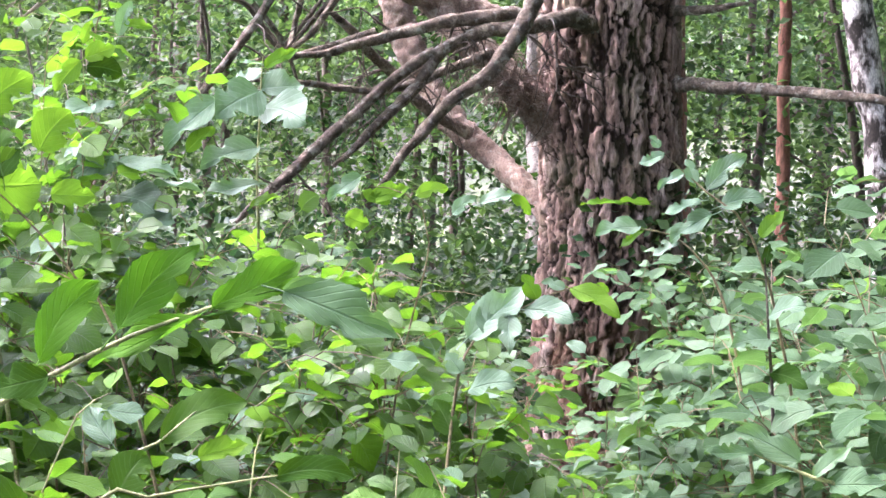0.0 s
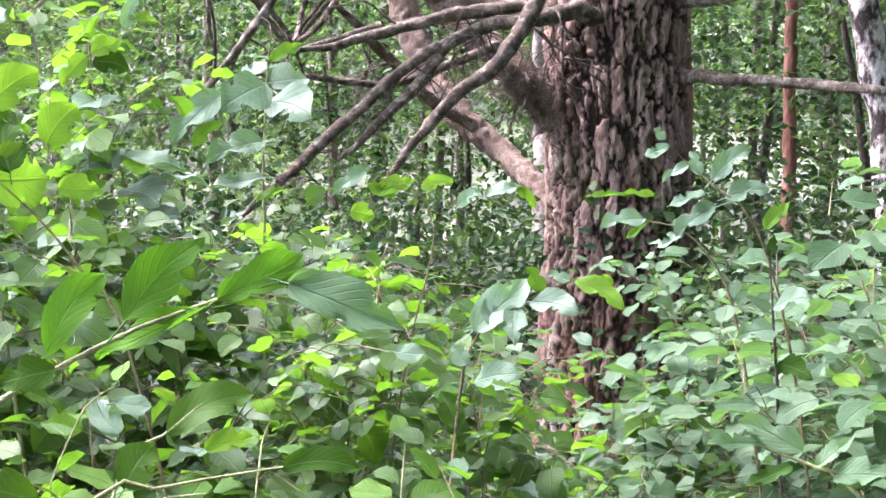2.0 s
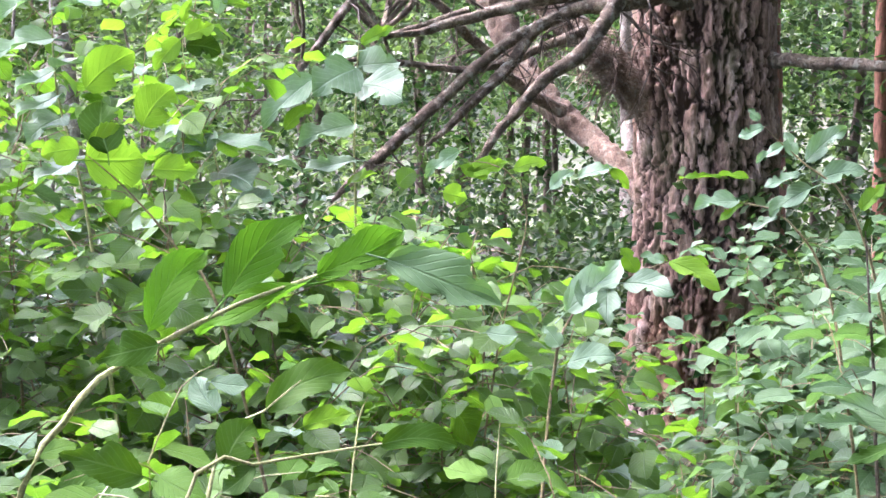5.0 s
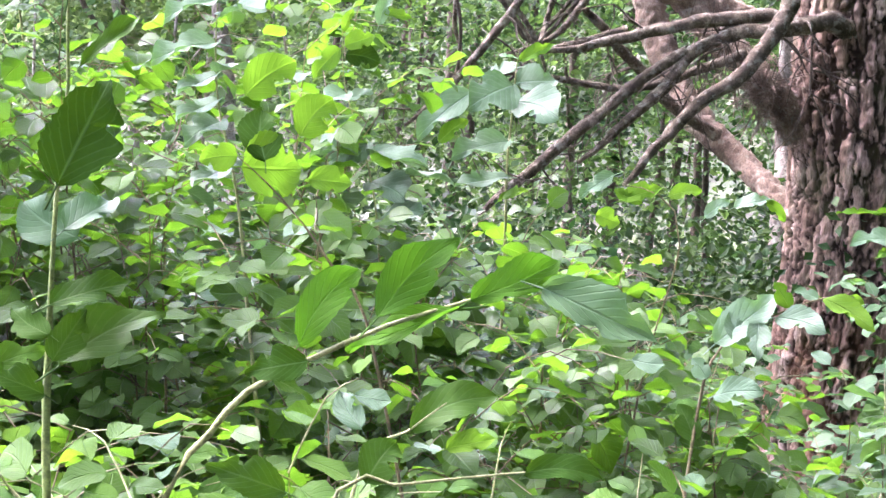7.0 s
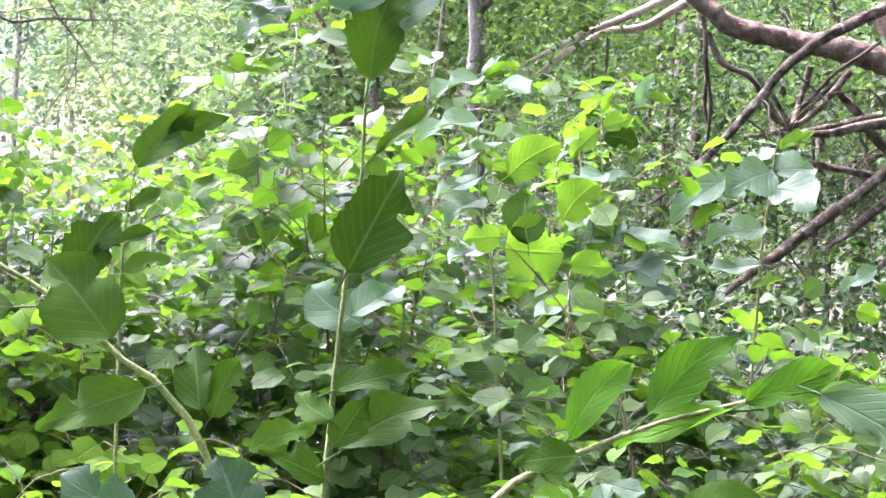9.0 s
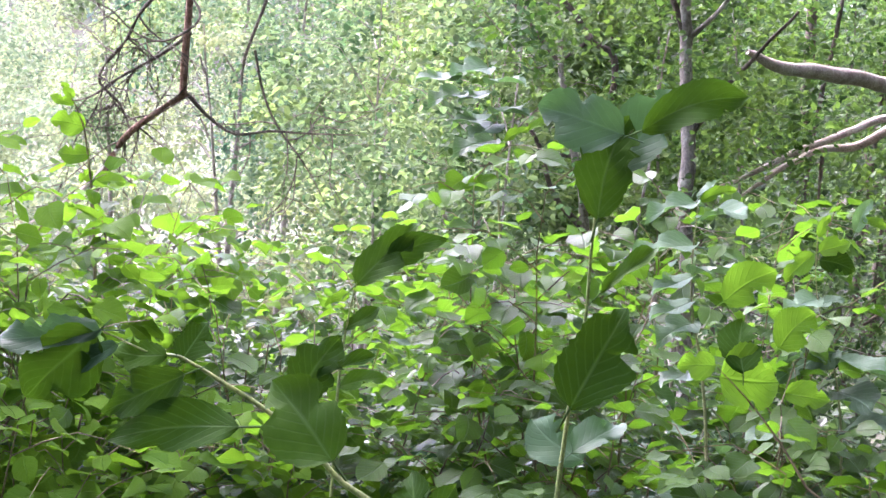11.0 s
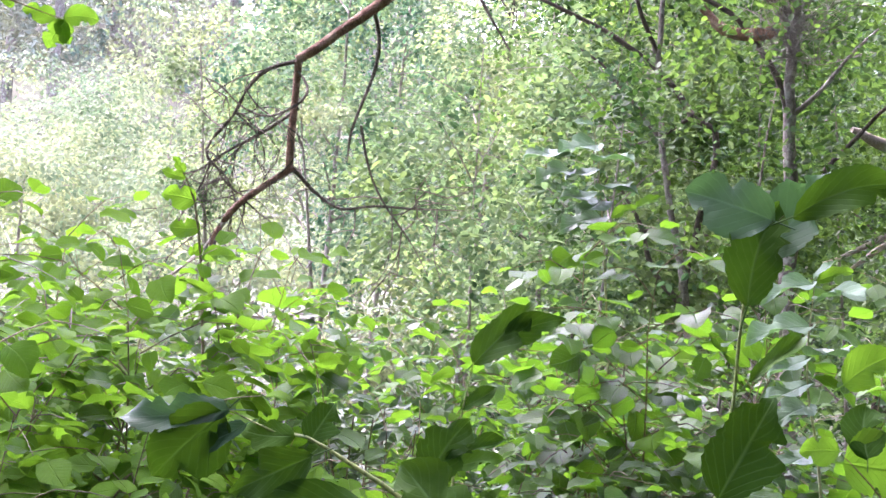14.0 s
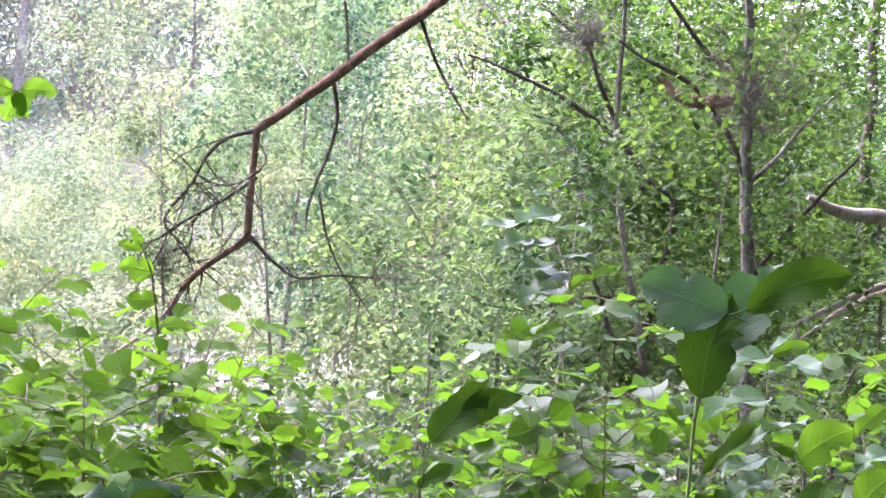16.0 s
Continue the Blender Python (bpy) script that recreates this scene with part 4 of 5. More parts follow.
# the sapling thicket of fine leaves and the sunlit trees beyond
for i, (az, d, z, rx, rz, n) in enumerate(((23.6, 7.0, 1.9, 0.45, 0.7, 2600), (21.5, 6.8, 2.0, 0.6, 0.9, 4200), (18, 7.0, 2.3, 0.6, 1.0, 5000), (14.5, 6.8, 2.4, 0.7, 1.0, 5000), (11.5, 8.0, 2.5, 0.8, 1.1, 4200), (20, 8.6, 2.2, 0.8, 1.2, 4000), (17, 5.5, 2.15, 0.45, 0.6, 1700), (14.2, 7.4, 2.2, 0.5, 0.7, 1900), (20.5, 5.7, 1.95, 0.4, 0.5, 1300))):
    x, y = bearing(az, d)
    small_tree("birch_sapling", x, y, z + rz * 0.9, z, (rx, 0.7, rz), int(n * 1.2), 30, 0.034 if d > 6 else 0.028, sunlit_birch if az > 20 else birch_leaf, 600 + i, "bushy birch sapling with tiny bright leaves", 0.009, alder_bark, spread=0.13)
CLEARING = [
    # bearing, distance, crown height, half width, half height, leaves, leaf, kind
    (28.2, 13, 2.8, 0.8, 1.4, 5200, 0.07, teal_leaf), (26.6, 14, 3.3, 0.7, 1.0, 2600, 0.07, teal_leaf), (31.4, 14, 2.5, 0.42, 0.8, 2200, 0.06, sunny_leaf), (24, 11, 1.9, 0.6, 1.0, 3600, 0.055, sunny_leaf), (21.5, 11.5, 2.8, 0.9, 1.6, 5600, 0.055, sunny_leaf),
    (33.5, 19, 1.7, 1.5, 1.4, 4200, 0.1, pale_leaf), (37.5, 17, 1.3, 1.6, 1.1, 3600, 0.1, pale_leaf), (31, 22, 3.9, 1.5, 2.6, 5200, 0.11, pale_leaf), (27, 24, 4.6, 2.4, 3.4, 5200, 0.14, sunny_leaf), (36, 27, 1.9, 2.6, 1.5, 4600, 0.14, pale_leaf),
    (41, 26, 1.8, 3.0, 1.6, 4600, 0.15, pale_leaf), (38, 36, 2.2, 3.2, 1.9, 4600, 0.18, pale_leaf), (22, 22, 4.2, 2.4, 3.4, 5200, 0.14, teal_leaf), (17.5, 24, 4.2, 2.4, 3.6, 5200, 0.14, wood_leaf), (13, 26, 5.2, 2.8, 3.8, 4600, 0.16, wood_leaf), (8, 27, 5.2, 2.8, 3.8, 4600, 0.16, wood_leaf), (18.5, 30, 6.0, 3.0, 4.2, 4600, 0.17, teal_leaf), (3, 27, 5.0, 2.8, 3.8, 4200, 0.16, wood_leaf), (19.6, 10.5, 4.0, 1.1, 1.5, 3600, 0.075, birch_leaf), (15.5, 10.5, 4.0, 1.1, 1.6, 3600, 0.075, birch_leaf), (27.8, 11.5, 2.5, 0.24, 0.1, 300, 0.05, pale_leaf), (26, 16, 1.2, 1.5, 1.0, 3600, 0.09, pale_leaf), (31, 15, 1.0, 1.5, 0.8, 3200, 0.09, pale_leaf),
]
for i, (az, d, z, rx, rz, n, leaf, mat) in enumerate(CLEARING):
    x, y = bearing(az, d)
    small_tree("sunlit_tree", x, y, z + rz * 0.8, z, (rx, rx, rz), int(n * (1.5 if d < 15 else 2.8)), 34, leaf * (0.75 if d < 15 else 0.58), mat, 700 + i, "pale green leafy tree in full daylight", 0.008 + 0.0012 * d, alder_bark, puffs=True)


def spruce(x, y, h, seed):
    rng = np.random.default_rng(seed)
    z0 = height(x, y) - 0.3
    t = thing("spruce_tree", (x, y, z0), "tall spruce on the far hillside, paled to grey-green for haze", "tree", group="trees of the far hillside")
    part("trunk", mesh_from("trunk", *tube([(x, y, z0), (x, y, z0 + h * 0.5), (x, y, z0 + h)], [0.2, 0.13, 0.02], 8, 0.8, 0.05, 0, seed), alder_bark), t)
    pts = []
    for _ in range(85):
        f = rng.uniform(0.08, 1) ** 0.8
        a = rng.uniform(0, 2 * math.pi)
        ln = (1 - f) * h * 0.2 + 0.3
        s = rng.uniform(0.1, 1, 34)
        pts.append(np.stack([x + np.cos(a) * ln * s, y + np.sin(a) * ln * s, z0 + h * f - 0.35 * ln * s + rng.normal(0, 0.1, 34)], 1))
    p = np.concatenate(pts) + rng.normal(0, 0.12, (85 * 34, 3))
    tagged(part("needles", leaf_cloud("needles", p, 0.3, hazed_needle_mat, seed, 0.2, 0.45, True), t), kind="stuff")


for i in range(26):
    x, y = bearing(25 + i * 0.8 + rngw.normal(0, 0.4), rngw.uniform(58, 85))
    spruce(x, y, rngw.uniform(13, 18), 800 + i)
far = thing("far_woods", (0, 60, height(0, 60)), "distant leafy woods covering the hillside", "woods", kind="stuff")
pts = []
for i in range(420):
    a, d = rngw.uniform(-40, 60), rngw.uniform(32, 100)
    if a > 21:
        continue
    x, y = bearing(a, d)
    pts.append(crown_points(rngw, (x, y, height(x, y) + 3), (2.6, 2.6, 3.4), 230, 16, 0.3))
tagged(part("crowns", leaf_cloud("crowns", np.concatenate(pts), 0.5, wood_leaf, 9, far=True), far), kind="stuff")
ridge_woods = thing("far_woods", (-50, 80, height(-50, 80)), "spruce woods on the far hillside, paled to grey-green for haze", "woods", kind="stuff")
pts = []
for i in range(230):
    x, y = bearing(rngw.uniform(22, 50), rngw.uniform(84, 112))
    f = rngw.uniform(0, 1, 230) ** 0.7
    a = rngw.uniform(0, 2 * math.pi, 230)
    w = (1 - f) * 3.0 * rngw.uniform(0.3, 1, 230) + 0.2
    pts.append(np.stack([x + np.cos(a) * w, y + np.sin(a) * w, height(x, y) + f * rngw.uniform(9, 14)], 1))
tagged(part("crowns", leaf_cloud("crowns", np.concatenate(pts), 0.5, hazed_needle_mat, 13, 0.2, 0.45, True), ridge_woods), kind="stuff")

# unseen canopy over the path, added to keep light off the plants below
roof = thing("canopy", (0, 2, 9), "unseen green canopy added overhead to block light", "canopy", kind="stuff")
p = np.stack([rngw.uniform(-11, 14, 22000), rngw.uniform(-14, 11, 22000), rngw.uniform(6.5, 11, 22000)], 1)
p = p[(p[:, 0] > -2.8 - 0.3 * np.sin(p[:, 1] * 3)) | (p[:, 1] < 7)]
# opening shaped to let light fall on the near plants
gap = ((p[:, 0] + 2.2) / 3.2) ** 2 + ((p[:, 1] - 1.5) / 3.4) ** 2 + 0.5 * np.sin(p[:, 0] * 2.3) * np.sin(p[:, 1] * 1.9)
p = p[(gap > 1) | (rngw.uniform(size=len(p)) < 0.12)]
# extra unseen leaves on the right, added to darken that side
p = np.concatenate([p, np.stack([rngw.uniform(1.0, 10, 6000), rngw.uniform(-6, 9, 6000), rngw.uniform(5.5, 10, 6000)], 1)])
tagged(part("leaves", leaf_cloud("leaves", p, 0.49, wood_leaf, 10, far=True), roof), kind="stuff")

# unseen tall crowns, added over the wood ahead to darken it
tall = thing("canopy", (4, 16, 10), "unseen broken canopy added over the wood ahead to darken it", "canopy", kind="stuff")
p = np.concatenate([crown_points(rngw, (rngw.uniform(-5, 13), rngw.uniform(10.5, 25), rngw.uniform(7.5, 12)), (1.8, 1.8, 1.0), 260, 9, 0.3) for _ in range(60)])
tagged(part("leaves", leaf_cloud("leaves", p, 0.44, wood_leaf, 12, far=True), tall), kind="stuff")

# unseen wood behind the path and to its right, added to block light
behind = thing("unseen_woods", (0, -6, 0), "unseen dense leafy wood added behind the path to block light", "woods", kind="stuff")
n = 16000
az, d = np.radians(rngw.uniform(100, 336, n)), rngw.uniform(4.5, 9, n)
p = np.stack([-np.sin(az) * d, np.cos(az) * d, rngw.uniform(0, 9.5, n)], 1)
# leaf wall added on the right to keep light off the pine trunk
p = np.concatenate([p, np.stack([rngw.uniform(2.5, 5, 4600), rngw.uniform(2, 9.5, 4600), rngw.uniform(0.2, 7, 4600)], 1)])
tagged(part("leaves", leaf_cloud("leaves", p, 0.42, wood_leaf, 11, far=True), behind), kind="stuff")

# ================= plants close to the path =================


def sprig(name, stem, radii, stem_mat, leaves, label, category="sapling"):
    """A slender shoot and its leaves, set to fit the camera's view: kind, base, tip, breadth, how far the blade faces
    the camera, side lean.
    """
    foot = Vector(stem[0])
    sp = thing(name, foot, label, category, group="plants beside the path")
    part("stem", mesh_from("stem", *tube(stem, [r * 0.62 for r in radii], 7, 0.03, 0.08, 0.002, len(leaves)), stem_mat), sp)
    sets = {"r": fine_round_me, "o": sap_oblong_me, "v": sap_me, "l": fine_lime_me, "s": shaded_blue_me if name in ("sallow_sapling", "goat_willow_branch") else dull_me if name in ("bird_cherry_shoot", "sallow_shoot") else fine_sheen_me, "c": cherry_me}
    for i, (kind, base, tip, wide, face, side) in enumerate(leaves):
        base, tip = Vector(base), Vector(tip)
        mid = (base + tip) * 0.5
        to = (EYE - mid).normalized()
        n = to * face + Vector((0, 0, 1)) * (1 - face) + to.cross(Vector((0, 0, 1))) * side
        ln = (tip - base).length * 1.04
        add_leaf(sp, sets[kind][(i * 3 + 1) % len(sets[kind])], leaf_pose(base, tip - base, n, ln, wide * (0.86 if kind in "rv" else 0.82 if kind == "c" else 0.95)))
    return sp


sprig("bird_cherry_shoot", [(-0.445, 1.338, 1.05), (-0.412, 1.39, 1.24), (-0.381, 1.399, 1.291), (-0.354, 1.414, 1.326), (-0.303, 1.43, 1.353), (-0.247, 1.444, 1.379), (-0.181, 1.456, 1.402), (-0.139, 1.462, 1.415)], [0.0058, 0.0048, 0.0046, 0.0042, 0.0038, 0.0032, 0.0025, 0.0014], pale_stem, [
    ("c", (-0.315, 1.419, 1.363), (-0.275, 1.477, 1.427), 0.85, 0.85, 0.1), ("c", (-0.255, 1.434, 1.386), (-0.197, 1.491, 1.451), 0.85, 0.85, 0.1), ("c", (-0.183, 1.446, 1.402), (-0.112, 1.477, 1.443), 0.85, 0.7, 0.0),
    ("c", (-0.134, 1.452, 1.415), (-0.067, 1.497, 1.42), 0.45, 0.55, 0.0), ("s", (-0.126, 1.443, 1.415), (-0.034, 1.412, 1.388), 0.5, 0.6, 0.2), ("c", (-0.191, 1.444, 1.395), (-0.294, 1.464, 1.363), 0.6, 0.45, 0.0),
    ("v", (-0.305, 1.408, 1.352), (-0.354, 1.396, 1.345), 1.0, 0.7, 0.0), ("v", (-0.341, 1.418, 1.336), (-0.307, 1.453, 1.315), 0.8, 0.4, 0.0), ("v", (-0.305, 1.337, 1.264), (-0.357, 1.31, 1.29), 0.85, 0.8, 0.0)],
    "arching pale shoot with long toothed glossy green leaves")
sprig("hazel_shoot", [(-0.325, 1.582, 1.034), (-0.3, 1.64, 1.214), (-0.261, 1.654, 1.248), (-0.226, 1.664, 1.275)], [0.004, 0.003, 0.002, 0.001], pale_stem, [
    ("o", (-0.258, 1.655, 1.25), (-0.18, 1.692, 1.287), 0.85, 0.6, 0.0), ("r", (-0.278, 1.542, 1.225), (-0.257, 1.574, 1.258), 1.0, 0.85, 0.0), ("l", (-0.224, 1.656, 1.234), (-0.178, 1.664, 1.249), 0.6, 0.6, 0.0), ("s", (-0.319, 1.744, 1.229), (-0.346, 1.767, 1.262), 0.7, 0.5, 0.3)],
    "thin shoot with a few oval green leaves")
sprig("hazel_shoot", [(-0.342, 1.474, 1.046), (-0.301, 1.536, 1.218), (-0.253, 1.546, 1.224), (-0.206, 1.554, 1.231), (-0.143, 1.562, 1.239)], [0.004, 0.003, 0.0026, 0.002, 0.001], pale_stem, [
    ("o", (-0.144, 1.562, 1.238), (-0.073, 1.587, 1.238), 0.8, 0.55, 0.0), ("r", (-0.253, 1.546, 1.223), (-0.281, 1.536, 1.202), 0.9, 0.6, 0.0)], "low pale shoot with oval green leaves")
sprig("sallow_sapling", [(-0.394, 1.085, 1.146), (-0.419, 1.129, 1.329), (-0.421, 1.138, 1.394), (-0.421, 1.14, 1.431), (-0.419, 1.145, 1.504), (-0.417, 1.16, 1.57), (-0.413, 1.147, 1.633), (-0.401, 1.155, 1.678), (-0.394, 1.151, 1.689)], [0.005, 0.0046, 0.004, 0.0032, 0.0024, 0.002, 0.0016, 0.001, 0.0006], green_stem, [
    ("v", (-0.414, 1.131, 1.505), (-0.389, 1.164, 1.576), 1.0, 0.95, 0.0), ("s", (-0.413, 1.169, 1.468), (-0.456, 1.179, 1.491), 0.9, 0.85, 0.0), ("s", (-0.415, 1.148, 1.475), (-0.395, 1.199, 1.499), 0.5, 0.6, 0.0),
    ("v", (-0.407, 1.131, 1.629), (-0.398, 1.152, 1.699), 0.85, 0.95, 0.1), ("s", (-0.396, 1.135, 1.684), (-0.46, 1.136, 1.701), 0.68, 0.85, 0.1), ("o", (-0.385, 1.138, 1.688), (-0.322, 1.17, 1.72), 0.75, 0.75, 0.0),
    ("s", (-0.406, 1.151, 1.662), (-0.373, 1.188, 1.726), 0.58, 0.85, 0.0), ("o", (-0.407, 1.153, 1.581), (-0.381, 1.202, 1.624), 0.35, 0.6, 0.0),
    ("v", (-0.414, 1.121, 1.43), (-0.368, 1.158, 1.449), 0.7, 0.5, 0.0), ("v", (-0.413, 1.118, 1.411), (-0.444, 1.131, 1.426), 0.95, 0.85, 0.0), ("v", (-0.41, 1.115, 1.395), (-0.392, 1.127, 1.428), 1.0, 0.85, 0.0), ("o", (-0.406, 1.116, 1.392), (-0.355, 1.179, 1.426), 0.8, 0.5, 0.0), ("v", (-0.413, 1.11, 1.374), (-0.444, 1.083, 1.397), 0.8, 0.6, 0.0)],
    "upright sapling with large insect-bitten green leaves, toned dark as shaded")
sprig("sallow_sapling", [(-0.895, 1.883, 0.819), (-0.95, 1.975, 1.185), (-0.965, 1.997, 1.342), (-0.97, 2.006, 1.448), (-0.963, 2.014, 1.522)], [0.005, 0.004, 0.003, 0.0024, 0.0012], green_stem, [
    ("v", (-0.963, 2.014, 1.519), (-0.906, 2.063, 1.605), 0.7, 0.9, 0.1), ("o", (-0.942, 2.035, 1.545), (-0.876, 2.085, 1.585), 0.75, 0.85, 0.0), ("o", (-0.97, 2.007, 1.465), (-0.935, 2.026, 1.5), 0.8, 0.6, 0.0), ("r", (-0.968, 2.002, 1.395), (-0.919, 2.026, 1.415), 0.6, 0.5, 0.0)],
    "slim sapling with ragged green leaves, toned dark as shaded")
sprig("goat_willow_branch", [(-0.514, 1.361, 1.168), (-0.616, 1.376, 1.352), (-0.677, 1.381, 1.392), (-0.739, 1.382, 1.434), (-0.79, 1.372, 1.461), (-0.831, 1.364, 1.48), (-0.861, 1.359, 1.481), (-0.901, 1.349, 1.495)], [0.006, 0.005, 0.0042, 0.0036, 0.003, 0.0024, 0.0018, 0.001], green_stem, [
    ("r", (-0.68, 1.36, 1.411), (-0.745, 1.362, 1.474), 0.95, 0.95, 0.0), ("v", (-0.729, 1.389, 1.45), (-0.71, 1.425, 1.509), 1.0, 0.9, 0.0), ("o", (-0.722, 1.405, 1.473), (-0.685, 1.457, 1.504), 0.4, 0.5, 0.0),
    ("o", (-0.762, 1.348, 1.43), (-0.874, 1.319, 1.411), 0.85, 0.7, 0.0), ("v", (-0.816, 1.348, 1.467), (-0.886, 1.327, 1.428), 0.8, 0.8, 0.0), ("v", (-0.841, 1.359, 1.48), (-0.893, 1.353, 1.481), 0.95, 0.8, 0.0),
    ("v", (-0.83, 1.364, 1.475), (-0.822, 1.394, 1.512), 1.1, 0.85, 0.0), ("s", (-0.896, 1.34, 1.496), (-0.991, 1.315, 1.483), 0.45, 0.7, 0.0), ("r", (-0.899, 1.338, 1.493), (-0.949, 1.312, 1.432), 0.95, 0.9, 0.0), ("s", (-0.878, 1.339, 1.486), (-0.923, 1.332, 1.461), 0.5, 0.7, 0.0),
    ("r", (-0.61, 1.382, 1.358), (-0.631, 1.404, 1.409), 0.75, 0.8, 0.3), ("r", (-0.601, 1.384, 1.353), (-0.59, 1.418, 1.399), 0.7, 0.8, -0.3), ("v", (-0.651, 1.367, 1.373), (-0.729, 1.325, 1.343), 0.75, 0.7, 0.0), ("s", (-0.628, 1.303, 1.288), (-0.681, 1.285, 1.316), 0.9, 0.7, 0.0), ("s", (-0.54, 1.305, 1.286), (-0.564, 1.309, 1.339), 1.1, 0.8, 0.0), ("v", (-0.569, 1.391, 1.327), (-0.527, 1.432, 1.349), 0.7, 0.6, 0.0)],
    "arching green shoot with broad leaves, toned dark as shaded")
sprig("hazel_shoot", [(-0.356, 3.5, 0.782), (-0.361, 3.575, 1.209), (-0.363, 3.588, 1.35), (-0.36, 3.594, 1.437), (-0.356, 3.598, 1.525), (-0.35, 3.599, 1.602)], [0.006, 0.005, 0.004, 0.0035, 0.003, 0.001], pale_stem, [
    ("s", (-0.356, 3.578, 1.531), (-0.426, 3.49, 1.5), 0.95, 0.62, 0.0), ("s", (-0.349, 3.577, 1.499), (-0.266, 3.502, 1.483), 1.0, 0.6, 0.0), ("s", (-0.352, 3.598, 1.536), (-0.271, 3.624, 1.551), 1.05, 0.55, 0.0), ("s", (-0.354, 3.619, 1.566), (-0.428, 3.652, 1.55), 0.8, 0.5, 0.0),
    ("l", (-0.347, 3.599, 1.578), (-0.282, 3.604, 1.619), 0.5, 0.6, 0.0), ("s", (-0.349, 3.599, 1.582), (-0.394, 3.595, 1.592), 0.5, 0.3, 0.0), ("s", (-0.36, 3.573, 1.422), (-0.456, 3.482, 1.411), 0.6, 0.4, 0.0), ("s", (-0.36, 3.569, 1.354), (-0.447, 3.479, 1.35), 0.6, 0.4, 0.0),
    ("s", (-0.431, 3.54, 1.516), (-0.532, 3.474, 1.441), 0.5, 0.4, 0.0), ("l", (-0.485, 3.479, 1.419), (-0.434, 3.488, 1.466), 0.55, 0.6, 0.0), ("l", (-0.37, 3.534, 1.31), (-0.318, 3.491, 1.341), 0.6, 0.5, 0.0)],
    "hazel shoot topped by a rosette of leaves painted pale with sheen")
sprig("aspen_shoot", [(-0.305, 2.139, 0.929), (-0.389, 2.159, 1.275), (-0.428, 2.161, 1.331), (-0.466, 2.16, 1.382), (-0.51, 2.156, 1.429), (-0.547, 2.15, 1.461)], [0.004, 0.003, 0.0026, 0.0022, 0.0018, 0.001], brown_stem, [
    ("l", (-0.543, 2.151, 1.45), (-0.474, 2.185, 1.451), 1.25, 0.85, 0.0), ("r", (-0.516, 2.157, 1.458), (-0.531, 2.198, 1.522), 0.95, 0.8, 0.0), ("l", (-0.548, 2.15, 1.463), (-0.593, 2.139, 1.459), 0.9, 0.75, 0.0), ("l", (-0.497, 2.265, 1.484), (-0.462, 2.294, 1.533), 0.95, 0.8, 0.0),
    ("l", (-0.484, 2.264, 1.43), (-0.429, 2.273, 1.43), 0.8, 0.7, 0.0), ("l", (-0.612, 2.447, 1.526), (-0.549, 2.462, 1.576), 0.85, 0.75, 0.0)],
    "dark twig with round translucent yellow-green leaves")
sprig("hazel_shoot", [(-1.805, 2.299, 0.759), (-2.121, 2.212, 1.578), (-2.05, 2.25, 1.978), (-1.971, 2.315, 1.984), (-1.88, 2.389, 1.958)], [0.006, 0.005, 0.004, 0.003, 0.001], brown_stem, [
    ("l", (-1.878, 2.39, 1.956), (-1.9, 2.379, 1.91), 0.9, 0.85, 0.0), ("l", (-1.88, 2.388, 1.961), (-1.835, 2.42, 1.967), 0.8, 0.7, 0.0), ("l", (-1.89, 2.381, 1.958), (-1.931, 2.349, 1.97), 0.7, 0.7, 0.0), ("l", (-1.943, 2.34, 1.967), (-1.957, 2.324, 1.995), 0.7, 0.7, 0.0), ("l", (-1.887, 2.384, 1.957), (-1.87, 2.401, 1.92), 0.8, 0.85, 0.0)],
    "overhanging twig with bright green leaves")
sprig("hazel_shoot", [(-1.718, 2.763, 0.869), (-1.818, 2.804, 1.442), (-1.834, 2.8, 1.581), (-1.855, 2.788, 1.7), (-1.881, 2.77, 1.757)], [0.006, 0.005, 0.004, 0.003, 0.001], brown_stem, [
    ("l", (-1.852, 2.789, 1.7), (-1.904, 2.756, 1.709), 0.85, 0.75, 0.0), ("l", (-1.842, 2.796, 1.653), (-1.89, 2.766, 1.652), 0.85, 0.75, 0.0), ("l", (-1.836, 2.8, 1.621), (-1.856, 2.787, 1.604), 0.9, 0.75, 0.0), ("l", (-1.871, 2.777, 1.738), (-1.907, 2.753, 1.751), 0.6, 0.7, 0.0), ("l", (-1.873, 2.775, 1.748), (-1.891, 2.762, 1.775), 0.6, 0.7, 0.0), ("l", (-1.837, 2.799, 1.601), (-1.786, 2.83, 1.613), 0.7, 0.5, 0.0)],
    "hazel shoot with round sunlit leaves")
